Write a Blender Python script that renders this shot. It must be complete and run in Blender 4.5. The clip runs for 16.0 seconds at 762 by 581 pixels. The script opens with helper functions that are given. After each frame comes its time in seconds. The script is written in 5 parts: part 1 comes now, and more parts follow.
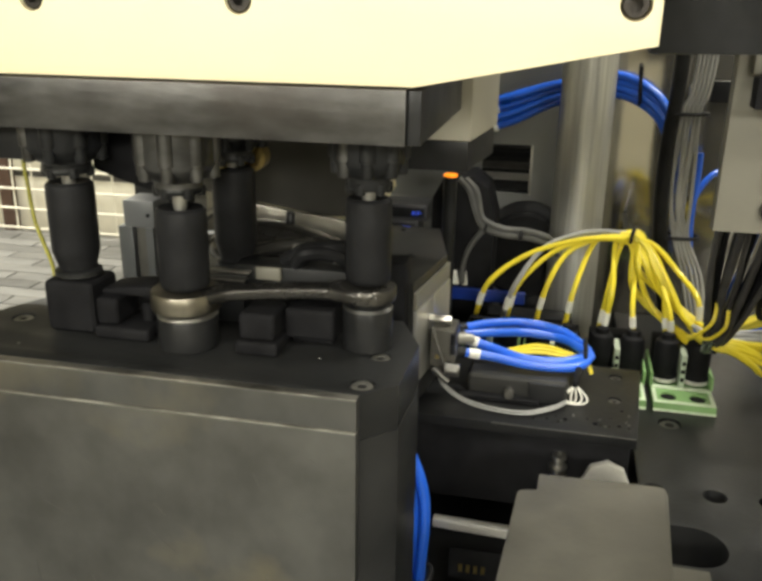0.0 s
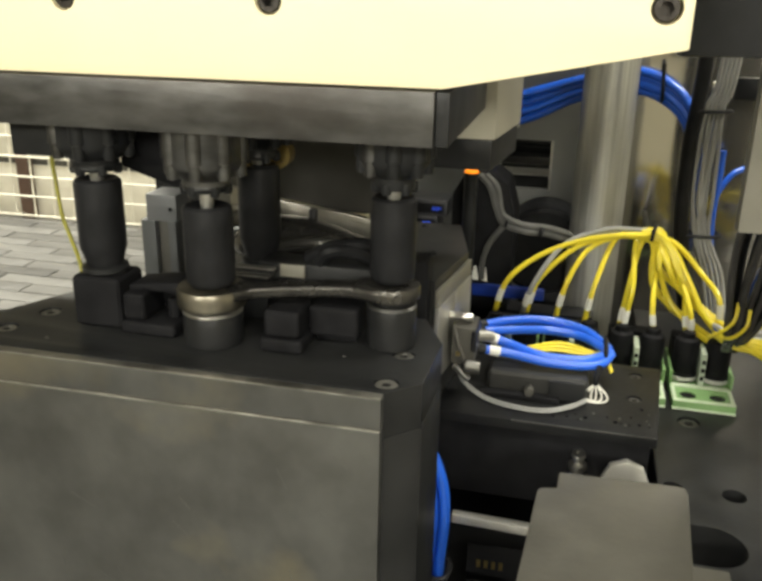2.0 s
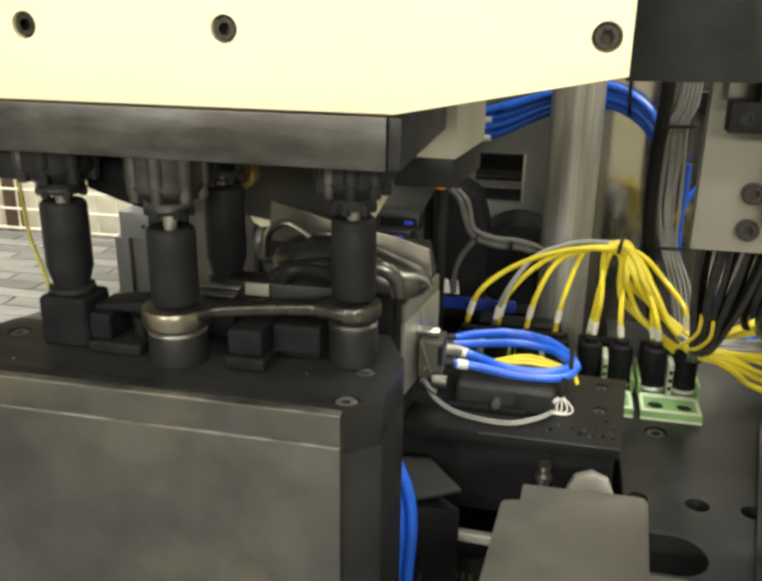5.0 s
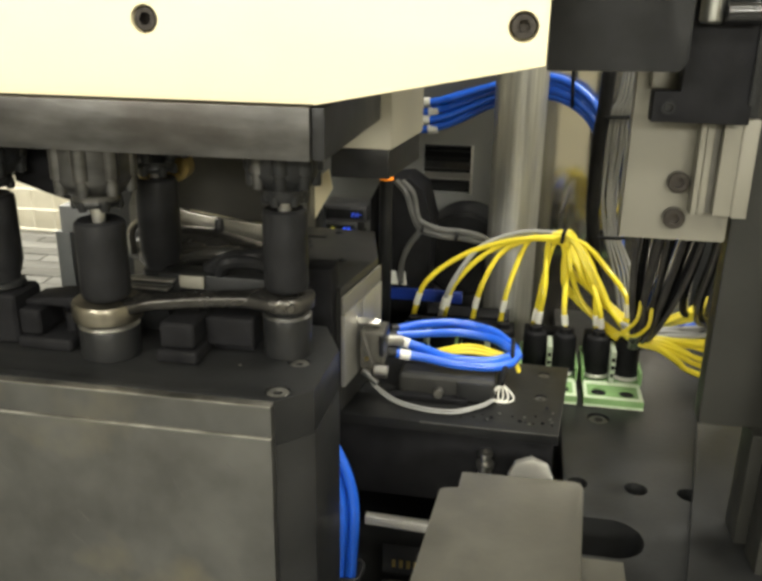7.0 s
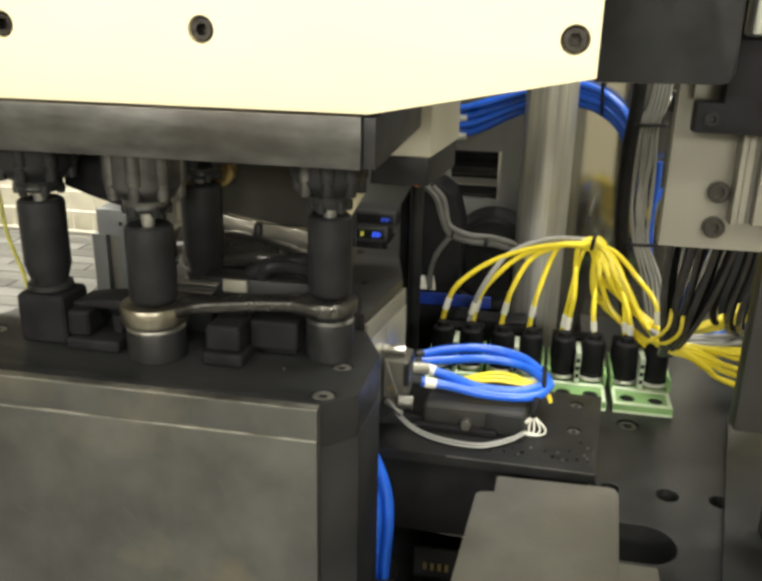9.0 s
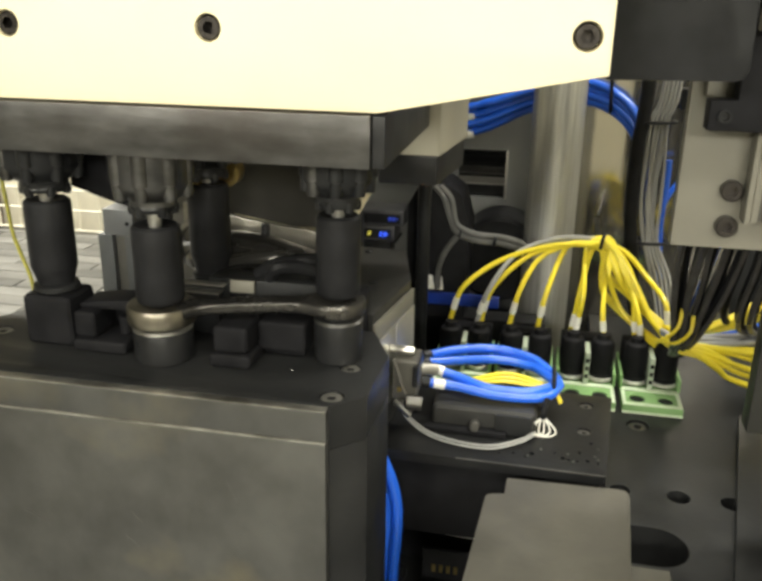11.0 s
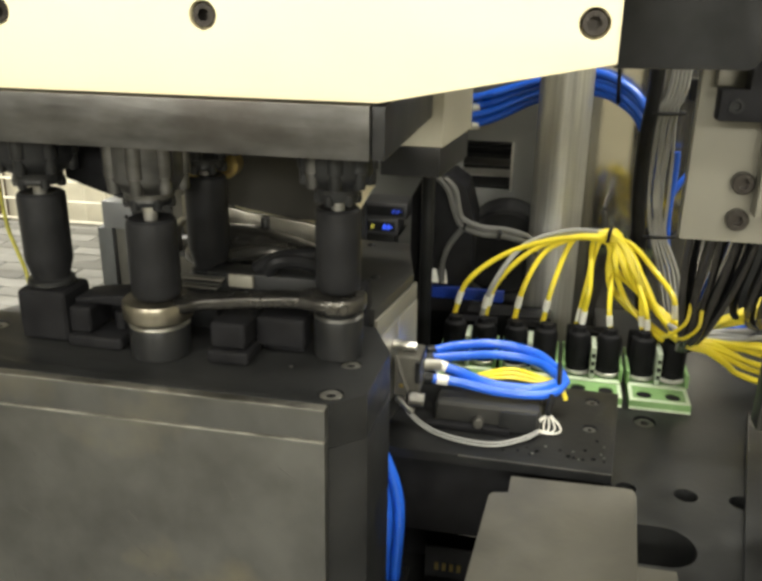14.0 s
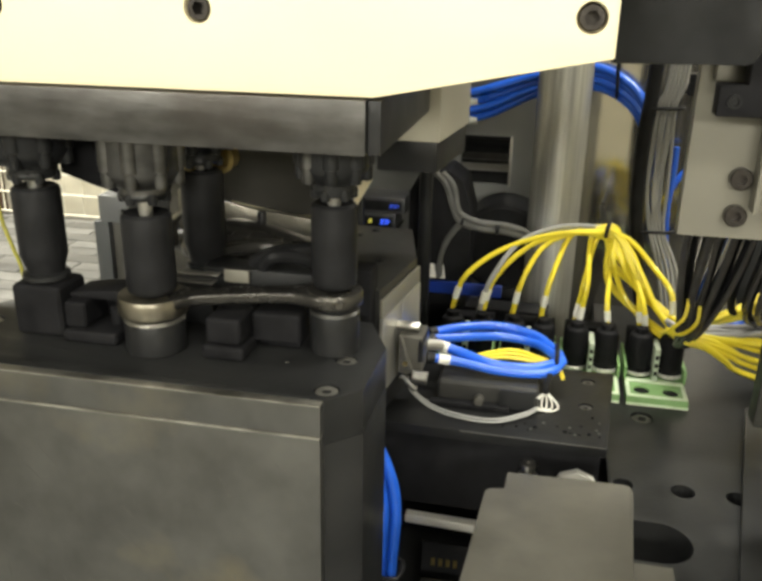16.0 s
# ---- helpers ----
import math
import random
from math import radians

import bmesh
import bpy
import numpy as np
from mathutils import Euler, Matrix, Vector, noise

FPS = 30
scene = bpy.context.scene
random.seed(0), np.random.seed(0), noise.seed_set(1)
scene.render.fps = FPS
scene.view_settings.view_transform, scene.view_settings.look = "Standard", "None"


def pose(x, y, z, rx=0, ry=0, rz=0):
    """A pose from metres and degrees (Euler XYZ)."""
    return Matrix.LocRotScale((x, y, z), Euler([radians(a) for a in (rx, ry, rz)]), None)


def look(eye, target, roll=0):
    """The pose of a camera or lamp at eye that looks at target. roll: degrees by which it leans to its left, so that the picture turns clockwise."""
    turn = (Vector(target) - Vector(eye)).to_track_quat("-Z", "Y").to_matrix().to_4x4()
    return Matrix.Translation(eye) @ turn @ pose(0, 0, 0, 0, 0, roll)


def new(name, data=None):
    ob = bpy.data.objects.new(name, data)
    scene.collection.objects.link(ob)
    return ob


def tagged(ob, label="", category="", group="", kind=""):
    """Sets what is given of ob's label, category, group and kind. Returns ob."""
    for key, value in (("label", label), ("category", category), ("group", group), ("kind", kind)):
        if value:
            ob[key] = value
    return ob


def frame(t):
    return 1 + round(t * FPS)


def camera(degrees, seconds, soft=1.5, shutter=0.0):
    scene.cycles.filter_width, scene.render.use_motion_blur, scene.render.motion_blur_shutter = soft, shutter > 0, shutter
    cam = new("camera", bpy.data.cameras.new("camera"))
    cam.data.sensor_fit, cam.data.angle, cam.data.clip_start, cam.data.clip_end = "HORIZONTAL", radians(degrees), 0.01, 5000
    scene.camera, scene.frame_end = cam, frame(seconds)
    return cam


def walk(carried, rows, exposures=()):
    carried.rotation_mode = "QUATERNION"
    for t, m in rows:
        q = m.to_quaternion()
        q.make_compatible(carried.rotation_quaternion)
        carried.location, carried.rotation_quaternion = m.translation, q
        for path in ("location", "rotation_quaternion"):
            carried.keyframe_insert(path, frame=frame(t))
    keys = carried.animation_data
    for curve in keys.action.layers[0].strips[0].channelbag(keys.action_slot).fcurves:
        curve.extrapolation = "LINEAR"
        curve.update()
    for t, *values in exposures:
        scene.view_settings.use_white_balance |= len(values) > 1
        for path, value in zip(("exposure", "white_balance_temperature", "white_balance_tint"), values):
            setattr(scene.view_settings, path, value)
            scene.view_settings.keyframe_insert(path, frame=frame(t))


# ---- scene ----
cam = camera(50.0, 16.0, soft=3.4)
PATH = [
    (0, (-0.0278, -0.4035, 1.2002, 70.784, -0.809, 12.517)),
    (0.5, (-0.0291, -0.4044, 1.2018, 70.441, -0.823, 12.500)),
    (1, (-0.0323, -0.4063, 1.2074, 70.282, -0.951, 12.750)),
    (1.5, (-0.0349, -0.4068, 1.2061, 70.271, -1.001, 13.313)),
    (2, (-0.0339, -0.4062, 1.2057, 70.105, -1.004, 13.586)),
    (2.5, (-0.0357, -0.4075, 1.2046, 69.802, -0.985, 13.770)),
    (3, (-0.0352, -0.4101, 1.2059, 69.737, -0.956, 13.841)),
    (5.5, (-0.0029, -0.4093, 1.2160, 70.801, -0.626, 11.862)),
    (6, (0.0103, -0.4082, 1.2141, 70.710, -0.697, 10.648)),
    (6.5, (0.0134, -0.4082, 1.2144, 70.412, -0.662, 10.041)),
    (7, (0.0055, -0.4075, 1.2140, 70.283, -0.839, 10.248)),
    (7.5, (-0.0009, -0.4101, 1.2174, 70.381, -0.987, 10.833)),
    (8, (-0.0063, -0.4131, 1.2191, 70.530, -0.970, 11.040)),
    (8.5, (-0.0085, -0.4150, 1.2175, 70.572, -1.028, 10.979)),
    (9, (-0.0120, -0.4177, 1.2182, 70.449, -1.104, 11.232)),
    (11.5, (-0.0154, -0.4103, 1.2166, 70.301, -0.855, 11.574)),
    (12, (-0.0169, -0.4078, 1.2150, 70.056, -0.866, 11.603)),
    (12.5, (-0.0199, -0.4067, 1.2173, 69.841, -1.008, 11.947)),
    (13, (-0.0182, -0.4045, 1.2176, 69.905, -1.055, 12.018)),
    (13.5, (-0.0169, -0.4033, 1.2167, 69.909, -0.973, 11.984)),
    (14, (-0.0143, -0.4008, 1.2151, 69.801, -0.783, 11.982)),
    (14.5, (-0.0148, -0.4000, 1.2143, 69.645, -0.836, 12.065)),
    (15, (-0.0154, -0.4003, 1.2143, 69.473, -0.848, 11.996)),
    (15.5, (-0.0156, -0.4000, 1.2157, 69.399, -0.997, 12.018)),
    (16, (-0.0130, -0.3982, 1.2152, 69.392, -0.912, 11.969)),
]
walk(cam, [(t, pose(*p)) for t, p in PATH], [(0, -0.06), (3.2, -0.06), (5.5, 0.0), (7.5, 0.1), (16, 0.1)])

# ---- light ----
world = bpy.data.worlds.new("hall_air")
scene.world = world
world.use_nodes = True
world.node_tree.nodes["Background"].inputs[0].default_value = (0.86, 0.87, 0.80, 1)
world.node_tree.nodes["Background"].inputs[1].default_value = 0.25


def area(name, place, target, w, h, power, color):
    la = bpy.data.lights.new(name, "AREA")
    la.shape, la.size, la.size_y, la.energy, la.color = "RECTANGLE", w, h, power, color
    ob = new(name, la)
    ob.matrix_world = look(place, target)
    return ob


WARM = (1.0, 0.972, 0.855)
TUBES = [(-0.7, -1.5, 2.7, 24), (1.0, -1.3, 2.7, 30), (0.35, 0.55, 2.8, 46), (-3.0, 2.9, 2.8, 150), (2.0, 2.0, 2.8, 30)]
# Added fill lights, unseen behind the camera, that brighten the machine's front.
FRONT_FILLS = [(-1.3, -3.93, 2.2, 92), (1.1, -3.93, 2.2, 98)]
for tx, ty, tz, power in TUBES:
    area("tube_light_lamp", (tx, ty, tz - 0.07), (tx, ty + 0.001, 0), 1.2, 0.3, power, WARM)

for tx, ty, tz, power in FRONT_FILLS:
    area("wall_light_lamp", (tx, ty + 0.07, tz), (tx * 0.5, 0, 1.3), 1.6, 0.4, power, WARM)


# ---- materials ----
def mat(name, color, rough=0.5, metal=0.0, var=0.15, scale=30.0, bump=0.1, bscale=200.0, stain=None, stain_amt=0.0, coat=0.0, stretch=None, rvar=0.1, spec=0.5):
    m = bpy.data.materials.new(name)
    m.use_nodes = True
    nt = m.node_tree
    b = nt.nodes["Principled BSDF"]
    b.inputs["Roughness"].default_value = rough
    b.inputs["Metallic"].default_value = metal
    b.inputs["Specular IOR Level"].default_value = spec
    if coat:
        b.inputs["Coat Weight"].default_value = coat
        b.inputs["Coat Roughness"].default_value = 0.15
    tc = nt.nodes.new("ShaderNodeTexCoord")
    src = tc.outputs["Object"]
    if stretch:
        mp = nt.nodes.new("ShaderNodeMapping")
        mp.inputs["Scale"].default_value = stretch
        nt.links.new(src, mp.inputs["Vector"])
        src = mp.outputs["Vector"]
    n1 = nt.nodes.new("ShaderNodeTexNoise")
    n1.inputs["Scale"].default_value, n1.inputs["Detail"].default_value = scale, 5
    nt.links.new(src, n1.inputs["Vector"])
    mix = nt.nodes.new("ShaderNodeMix")
    mix.data_type = "RGBA"
    lo = [max(0, c * (1 - var)) for c in color]
    hi = [min(1, c * (1 + var)) for c in color]
    mix.inputs["A"].default_value, mix.inputs["B"].default_value = (*lo, 1), (*hi, 1)
    ramp = nt.nodes.new("ShaderNodeMapRange")
    ramp.inputs["From Min"].default_value, ramp.inputs["From Max"].default_value = 0.3, 0.7
    nt.links.new(n1.outputs["Fac"], ramp.inputs["Value"])
    nt.links.new(ramp.outputs["Result"], mix.inputs["Factor"])
    col = mix.outputs["Result"]
    if stain:
        n3 = nt.nodes.new("ShaderNodeTexNoise")
        n3.inputs["Scale"].default_value, n3.inputs["Detail"].default_value = scale * 0.3, 6
        nt.links.new(tc.outputs["Object"], n3.inputs["Vector"])
        r3 = nt.nodes.new("ShaderNodeMapRange")
        r3.inputs["From Min"].default_value, r3.inputs["From Max"].default_value = 0.48, 0.68
        r3.inputs["To Max"].default_value = stain_amt
        nt.links.new(n3.outputs["Fac"], r3.inputs["Value"])
        m3 = nt.nodes.new("ShaderNodeMix")
        m3.data_type = "RGBA"
        m3.inputs["B"].default_value = (*stain, 1)
        nt.links.new(col, m3.inputs["A"])
        nt.links.new(r3.outputs["Result"], m3.inputs["Factor"])
        col = m3.outputs["Result"]
    nt.links.new(col, b.inputs["Base Color"])
    rr = nt.nodes.new("ShaderNodeMapRange")
    rr.inputs["To Min"].default_value, rr.inputs["To Max"].default_value = max(0.02, rough - rvar), min(1, rough + rvar)
    nt.links.new(n1.outputs["Fac"], rr.inputs["Value"])
    nt.links.new(rr.outputs["Result"], b.inputs["Roughness"])
    n2 = nt.nodes.new("ShaderNodeTexNoise")
    n2.inputs["Scale"].default_value, n2.inputs["Detail"].default_value = bscale, 4
    nt.links.new(src, n2.inputs["Vector"])
    bp = nt.nodes.new("ShaderNodeBump")
    bp.inputs["Strength"].default_value, bp.inputs["Distance"].default_value = bump, 0.001
    nt.links.new(n2.outputs["Fac"], bp.inputs["Height"])
    nt.links.new(bp.outputs["Normal"], b.inputs["Normal"])
    return m


def glow(name, color, strength):
    m = bpy.data.materials.new(name)
    m.use_nodes = True
    b = m.node_tree.nodes["Principled BSDF"]
    b.inputs["Base Color"].default_value = (*color, 1)
    b.inputs["Emission Color"].default_value = (*color, 1)
    b.inputs["Emission Strength"].default_value = strength
    return m


CREAM = mat("cream_paint", (0.79, 0.705, 0.475), 0.45, 0, 0.03, 12, 0.05, 300)
STEEL = mat("ground_steel", (0.090, 0.089, 0.086), 0.36, 0.85, 0.35, 36, 0.14, 90, (0.042, 0.038, 0.034), 0.85, stretch=(1, 1, 3))
WORN = mat("worn_steel", (0.116, 0.115, 0.110), 0.36, 0.8, 0.25, 40, 0.18, 140, (0.185, 0.17, 0.14), 0.6)
BLACK = mat("black_oxide", (0.0155, 0.0160, 0.0168), 0.34, 0.15, 0.3, 40, 0.12, 260, (0.033, 0.033, 0.033), 0.5, spec=0.22)
DARK = mat("dark_oxide_plate", (0.0172, 0.0178, 0.0184), 0.40, 0.2, 0.25, 30, 0.12, 220, (0.039, 0.039, 0.039), 0.5, spec=0.26)
RUBBER = mat("black_rubber", (0.0130, 0.0132, 0.0142), 0.42, 0, 0.3, 60, 0.15, 300, (0.017, 0.017, 0.018), 0.5, spec=0.12)
JET = mat("jet_black_plastic", (0.0085, 0.0085, 0.0096), 0.6, 0, 0.3, 60, 0.15, 260, (0.015, 0.015, 0.016), 0.5, spec=0.10)
SLATE = mat("slate_oxide", (0.030, 0.030, 0.029), 0.42, 0.2, 0.25, 40, 0.12, 240, (0.045, 0.044, 0.040), 0.5, spec=0.3)
POSTM = mat("machine_post_paint", (0.025, 0.025, 0.0225), 0.42, 0, 0.14, 25, 0.1, 220, (0.020, 0.020, 0.018), 0.5, spec=0.2)
SLIDEB = mat("slide_black_oxide", (0.0105, 0.0108, 0.0114), 0.42, 0.15, 0.3, 40, 0.14, 240, (0.019, 0.019, 0.019), 0.5, spec=0.2)
EDGE = mat("bright_edge_steel", (0.42, 0.41, 0.37), 0.32, 0.9, 0.45, 55, 0.2, 160, (0.12, 0.115, 0.10), 0.8)
GREYP = mat("grey_paint", (0.084, 0.080, 0.068), 0.44, 0.1, 0.14, 60, 0.12, 250, (0.060, 0.057, 0.049), 0.7)
TAN = mat("anodised_bracket", (0.175, 0.167, 0.137), 0.5, 0.2, 0.06, 20, 0.08, 300)
ALU = mat("bare_aluminium", (0.52, 0.51, 0.47), 0.38, 0.8, 0.1, 40, 0.1, 200)
CHROME = mat("bright_chrome", (0.55, 0.54, 0.51), 0.32, 1.0, 0.06, 30, 0.03, 200)
BRUSHED = mat("brushed_stainless", (0.60, 0.60, 0.57), 0.46, 0.8, 0.22, 30, 0.15, 60, stretch=(9, 9, 0.25))
BLUE = mat("blue_hose", (0.018, 0.115, 0.66), 0.3, 0, 0.1, 30, 0.04, 200, coat=0.3)
YELLOW = mat("yellow_cable", (0.74, 0.61, 0.035), 0.34, 0, 0.1, 30, 0.05, 200, coat=0.1)
WHITE = mat("white_sleeve", (0.75, 0.74, 0.68), 0.45, 0, 0.06, 40, 0.05, 200)
GREYC = mat("grey_cable", (0.30, 0.30, 0.29), 0.32, 0, 0.12, 30, 0.05, 200)
GREEN = mat("green_plastic", (0.21, 0.37, 0.145), 0.38, 0, 0.12, 60, 0.08, 200)
PALEG = mat("pale_green_highlight", (0.58, 0.68, 0.50), 0.35, 0, 0.12, 90, 0.08, 200)
BRASS = mat("brass", (0.55, 0.42, 0.16), 0.3, 0.9, 0.1, 40, 0.05, 200)
NUT = mat("zinc_nut", (0.62, 0.61, 0.57), 0.4, 0.5, 0.08, 60, 0.1, 200)
BEIGE = mat("beige_casting", (0.36, 0.34, 0.27), 0.5, 0.05, 0.06, 20, 0.08, 250)
FORGED = mat("forged_black_arm", (0.050, 0.048, 0.045), 0.27, 0.75, 0.4, 45, 0.6, 130, (0.15, 0.14, 0.12), 0.45)
FRONTM = mat("stained_front_steel", (0.104, 0.104, 0.099), 0.37, 0.8, 0.24, 24, 0.2, 120, (0.235, 0.205, 0.130), 0.9, stretch=(1, 1, 0.9))


# ---- mesh helpers ----
def mesh_of(bm, name, smooth=True):
    bmesh.ops.recalc_face_normals(bm, faces=bm.faces)
    me = bpy.data.meshes.new(name)
    bm.to_mesh(me)
    bm.free()
    if smooth:
        me.polygons.foreach_set("use_smooth", [True] * len(me.polygons))
        me.set_sharp_from_angle(angle=radians(35))
    return me


def part(name, bm, material, parent=None, label=""):
    """One mesh object; its bmesh is in world metres and is moved into the parent's space."""
    ob = new(name, None)
    me = mesh_of(bm, name)
    me.materials.append(material)
    bpy.data.objects.remove(ob)
    ob = new(name, me)
    if parent is not None:
        ob.parent = parent
        root, off = parent, Vector((0, 0, 0))
        while root is not None:
            off += root.location
            root = root.parent
        me.transform(Matrix.Translation(-off))
    return tagged(ob, label)


def thing(name, place, label, category, group="", kind=""):
    ob = new(name, None)
    ob.empty_display_size = 0.02
    ob.location = place
    return tagged(ob, label, category, group, kind)


def single(name, bm, material, label, category, group="", kind=""):
    ob = part(name, bm, material)
    return tagged(ob, label, category, group, kind)


def bevelled(bm, w, seg=2):
    if w:
        es = [e for e in bm.edges if e.is_manifold and e.calc_face_angle(0) > 0.5]
        bmesh.ops.bevel(bm, geom=es, offset=w, segments=seg, profile=0.6, affect="EDGES", clamp_overlap=True)
    return bm


def block(x0, x1, y0, y1, z0, z1, w=0.001, bm=None):
    b = bmesh.new()
    bmesh.ops.create_cube(b, size=1)
    bmesh.ops.transform(b, matrix=Matrix.Translation(((x0 + x1) / 2, (y0 + y1) / 2, (z0 + z1) / 2)) @ Matrix.Diagonal((x1 - x0, y1 - y0, z1 - z0, 1)), verts=b.verts)
    bevelled(b, w)
    return joined(bm, b)


def joined(bm, b):
    if bm is None:
        return b
    me = bpy.data.meshes.new("tmp")
    b.to_mesh(me)
    b.free()
    bm.from_mesh(me)
    bpy.data.meshes.remove(me)
    return bm


def prism(points, axis, a, b_, w=0.001, bm=None):
    """A polygon pushed along an axis from a to b_. points: pairs in the two other axes, in xyz order."""
    b = bmesh.new()

    def at(p, v):
        q = list(p)
        q.insert("xyz".index(axis), v)
        return q
    v0 = [b.verts.new(at(p, a)) for p in points]
    v1 = [b.verts.new(at(p, b_)) for p in points]
    b.faces.new(v0)
    b.faces.new(v1[::-1])
    n = len(points)
    for i in range(n):
        b.faces.new((v0[i], v1[i], v1[(i + 1) % n], v0[(i + 1) % n]))
    bmesh.ops.recalc_face_normals(b, faces=b.faces)
    bevelled(b, w)
    return joined(bm, b)


def lathe(profile, place, axis=(0, 0, 1), n=40, bm=None):
    """A turned part: (radius, height) pairs along the axis from place."""
    b = bmesh.new()
    rings = []
    for r, h in profile:
        if r <= 1e-6:
            rings.append([b.verts.new((0, 0, h))])
        else:
            rings.append([b.verts.new((r * math.cos(2 * math.pi * k / n), r * math.sin(2 * math.pi * k / n), h)) for k in range(n)])
    for p, q in zip(rings, rings[1:]):
        for k in range(n):
            k2 = (k + 1) % n
            if len(p) == 1 and len(q) == 1:
                continue
            if len(p) == 1:
                b.faces.new((p[0], q[k], q[k2]))
            elif len(q) == 1:
                b.faces.new((p[k], p[k2], q[0]))
            else:
                b.faces.new((p[k], p[k2], q[k2], q[k]))
    if len(rings[0]) > 1:
        b.faces.new(rings[0][::-1])
    if len(rings[-1]) > 1:
        b.faces.new(rings[-1])
    q = Vector((0, 0, 1)).rotation_difference(Vector(axis).normalized())
    bmesh.ops.transform(b, matrix=Matrix.Translation(place) @ q.to_matrix().to_4x4(), verts=b.verts)
    return joined(bm, b)


def rod(r, place, axis, length, e=0.0005, n=32, bm=None):
    e = min(e, r * 0.4, length * 0.3)
    if e <= 0:
        return lathe([(0, 0), (r, 0), (r, length), (0, length)], place, axis, n, bm)
    return lathe([(0, 0), (r - e, 0), (r, e), (r, length - e), (r - e, length), (0, length)], place, axis, n, bm)


def spline(points, steps=10):
    """Points of a smooth line through the given ones."""
    p = [Vector(a) for a in points]
    p = [2 * p[0] - p[1]] + p + [2 * p[-1] - p[-2]]
    out = []
    for i in range(1, len(p) - 2):
        for s in range(steps):
            t = s / steps
            out.append(0.5 * ((2 * p[i]) + (p[i + 1] - p[i - 1]) * t + (2 * p[i - 1] - 5 * p[i] + 4 * p[i + 1] - p[i + 2]) * t * t + (3 * p[i] - p[i - 1] - 3 * p[i + 1] + p[i + 2]) * t ** 3))
    out.append(p[-2])
    return out


def tube(points, r, n=12, steps=10, bm=None, flat=1.0):
    line = spline(points, steps) if len(points) > 2 else [Vector(a) for a in points]
    b = bmesh.new()
    rings, up = [], None
    for i, c in enumerate(line):
        d = (line[min(i + 1, len(line) - 1)] - line[max(i - 1, 0)]).normalized()
        if up is None:
            up = d.orthogonal().normalized()
        up = (up - d * up.dot(d)).normalized()
        side = d.cross(up)
        rings.append([b.verts.new(c + r * (math.cos(2 * math.pi * k / n) * up + flat * math.sin(2 * math.pi * k / n) * side)) for k in range(n)])
    for p, q in zip(rings, rings[1:]):
        for k in range(n):
            b.faces.new((p[k], p[(k + 1) % n], q[(k + 1) % n], q[k]))
    b.faces.new(rings[0][::-1])
    b.faces.new(rings[-1])
    return joined(bm, b)


def cut(bm, cutters):
    """The solid less the cutters."""
    me = bpy.data.meshes.new("tmp")
    bm.to_mesh(me)
    bm.free()
    ob = new("tmp", me)
    tmp = []
    for i, c in enumerate(cutters):
        cm = bpy.data.meshes.new("tmpc")
        c.to_mesh(cm)
        c.free()
        co = new("tmpc", cm)
        md = ob.modifiers.new("cut", "BOOLEAN")
        md.object, md.operation, md.solver = co, "DIFFERENCE", "EXACT"
        tmp.append(co)
    dg = bpy.context.evaluated_depsgraph_get()
    dg.update()
    ev = ob.evaluated_get(dg)
    out = bmesh.new()
    out.from_mesh(ev.to_mesh())
    ev.to_mesh_clear()
    for o in [ob] + tmp:
        bpy.data.objects.remove(o)
    return out


# ---- setting: hall floor, walls, ceiling ----
FLOORM = mat("hall_floor", (0.29, 0.29, 0.285), 0.5, 0, 0.2, 3, 0.2, 40, (0.25, 0.24, 0.2), 0.5)
WALLM = mat("hall_wall_paint", (0.64, 0.605, 0.485), 0.7, 0, 0.05, 4, 0.1, 60)
BROWN = mat("brown_post_paint", (0.11, 0.065, 0.045), 0.55, 0, 0.15, 12, 0.1, 100)
WIRE = mat("cream_wire", (0.78, 0.74, 0.62), 0.5, 0.0, 0.06, 12, 0.05, 100)
floor = single("floor", block(-6, 4, -4, 7, -0.1, 0.0, 0), FLOORM, "grey factory floor of worn narrow slabs", "floor", kind="structure")
single("wall_north", block(-6, 4, 7, 7.15, 0, 3.4, 0), WALLM, "cream painted factory hall wall", "wall", kind="structure")
single("wall_south", block(-6, 4, -4.15, -4, 0, 3.4, 0), WALLM, "cream painted factory hall wall", "wall", kind="structure")
single("wall_west", block(-6.15, -6, -4, 7, 0, 3.4, 0), WALLM, "cream painted factory hall wall", "wall", kind="structure")
single("wall_east", block(4, 4.15, -4, 7, 0, 3.4, 0), WALLM, "cream painted factory hall wall", "wall", kind="structure")
single("ceiling", block(-6.15, 4.15, -4.15, 7.15, 3.4, 3.5, 0), WALLM, "pale plain factory hall ceiling", "ceiling", kind="structure")
# Bodies for the two added fill lights; no known luminaire hangs here.
for tx, ty, tz, power in FRONT_FILLS:
    tl = thing("front_fill", (tx, -4.0, tz), "added unseen fill light with lit diffuser on the wall", "wall light", "wall lights")
    part("housing", block(tx - 0.85, tx + 0.85, -3.999, -3.955, tz - 0.22, tz + 0.22, 0.004), WHITE, tl)
    part("diffuser", block(tx - 0.8, tx + 0.8, -3.9548, -3.94, tz - 0.2, tz + 0.2, 0.003), glow("diffuser_glow", (1.0, 0.97, 0.85), 5.0), tl, "lit white diffuser of the added fill light")
LAMPGLOW = glow("tube_glow", (1.0, 0.95, 0.82), 6.0)
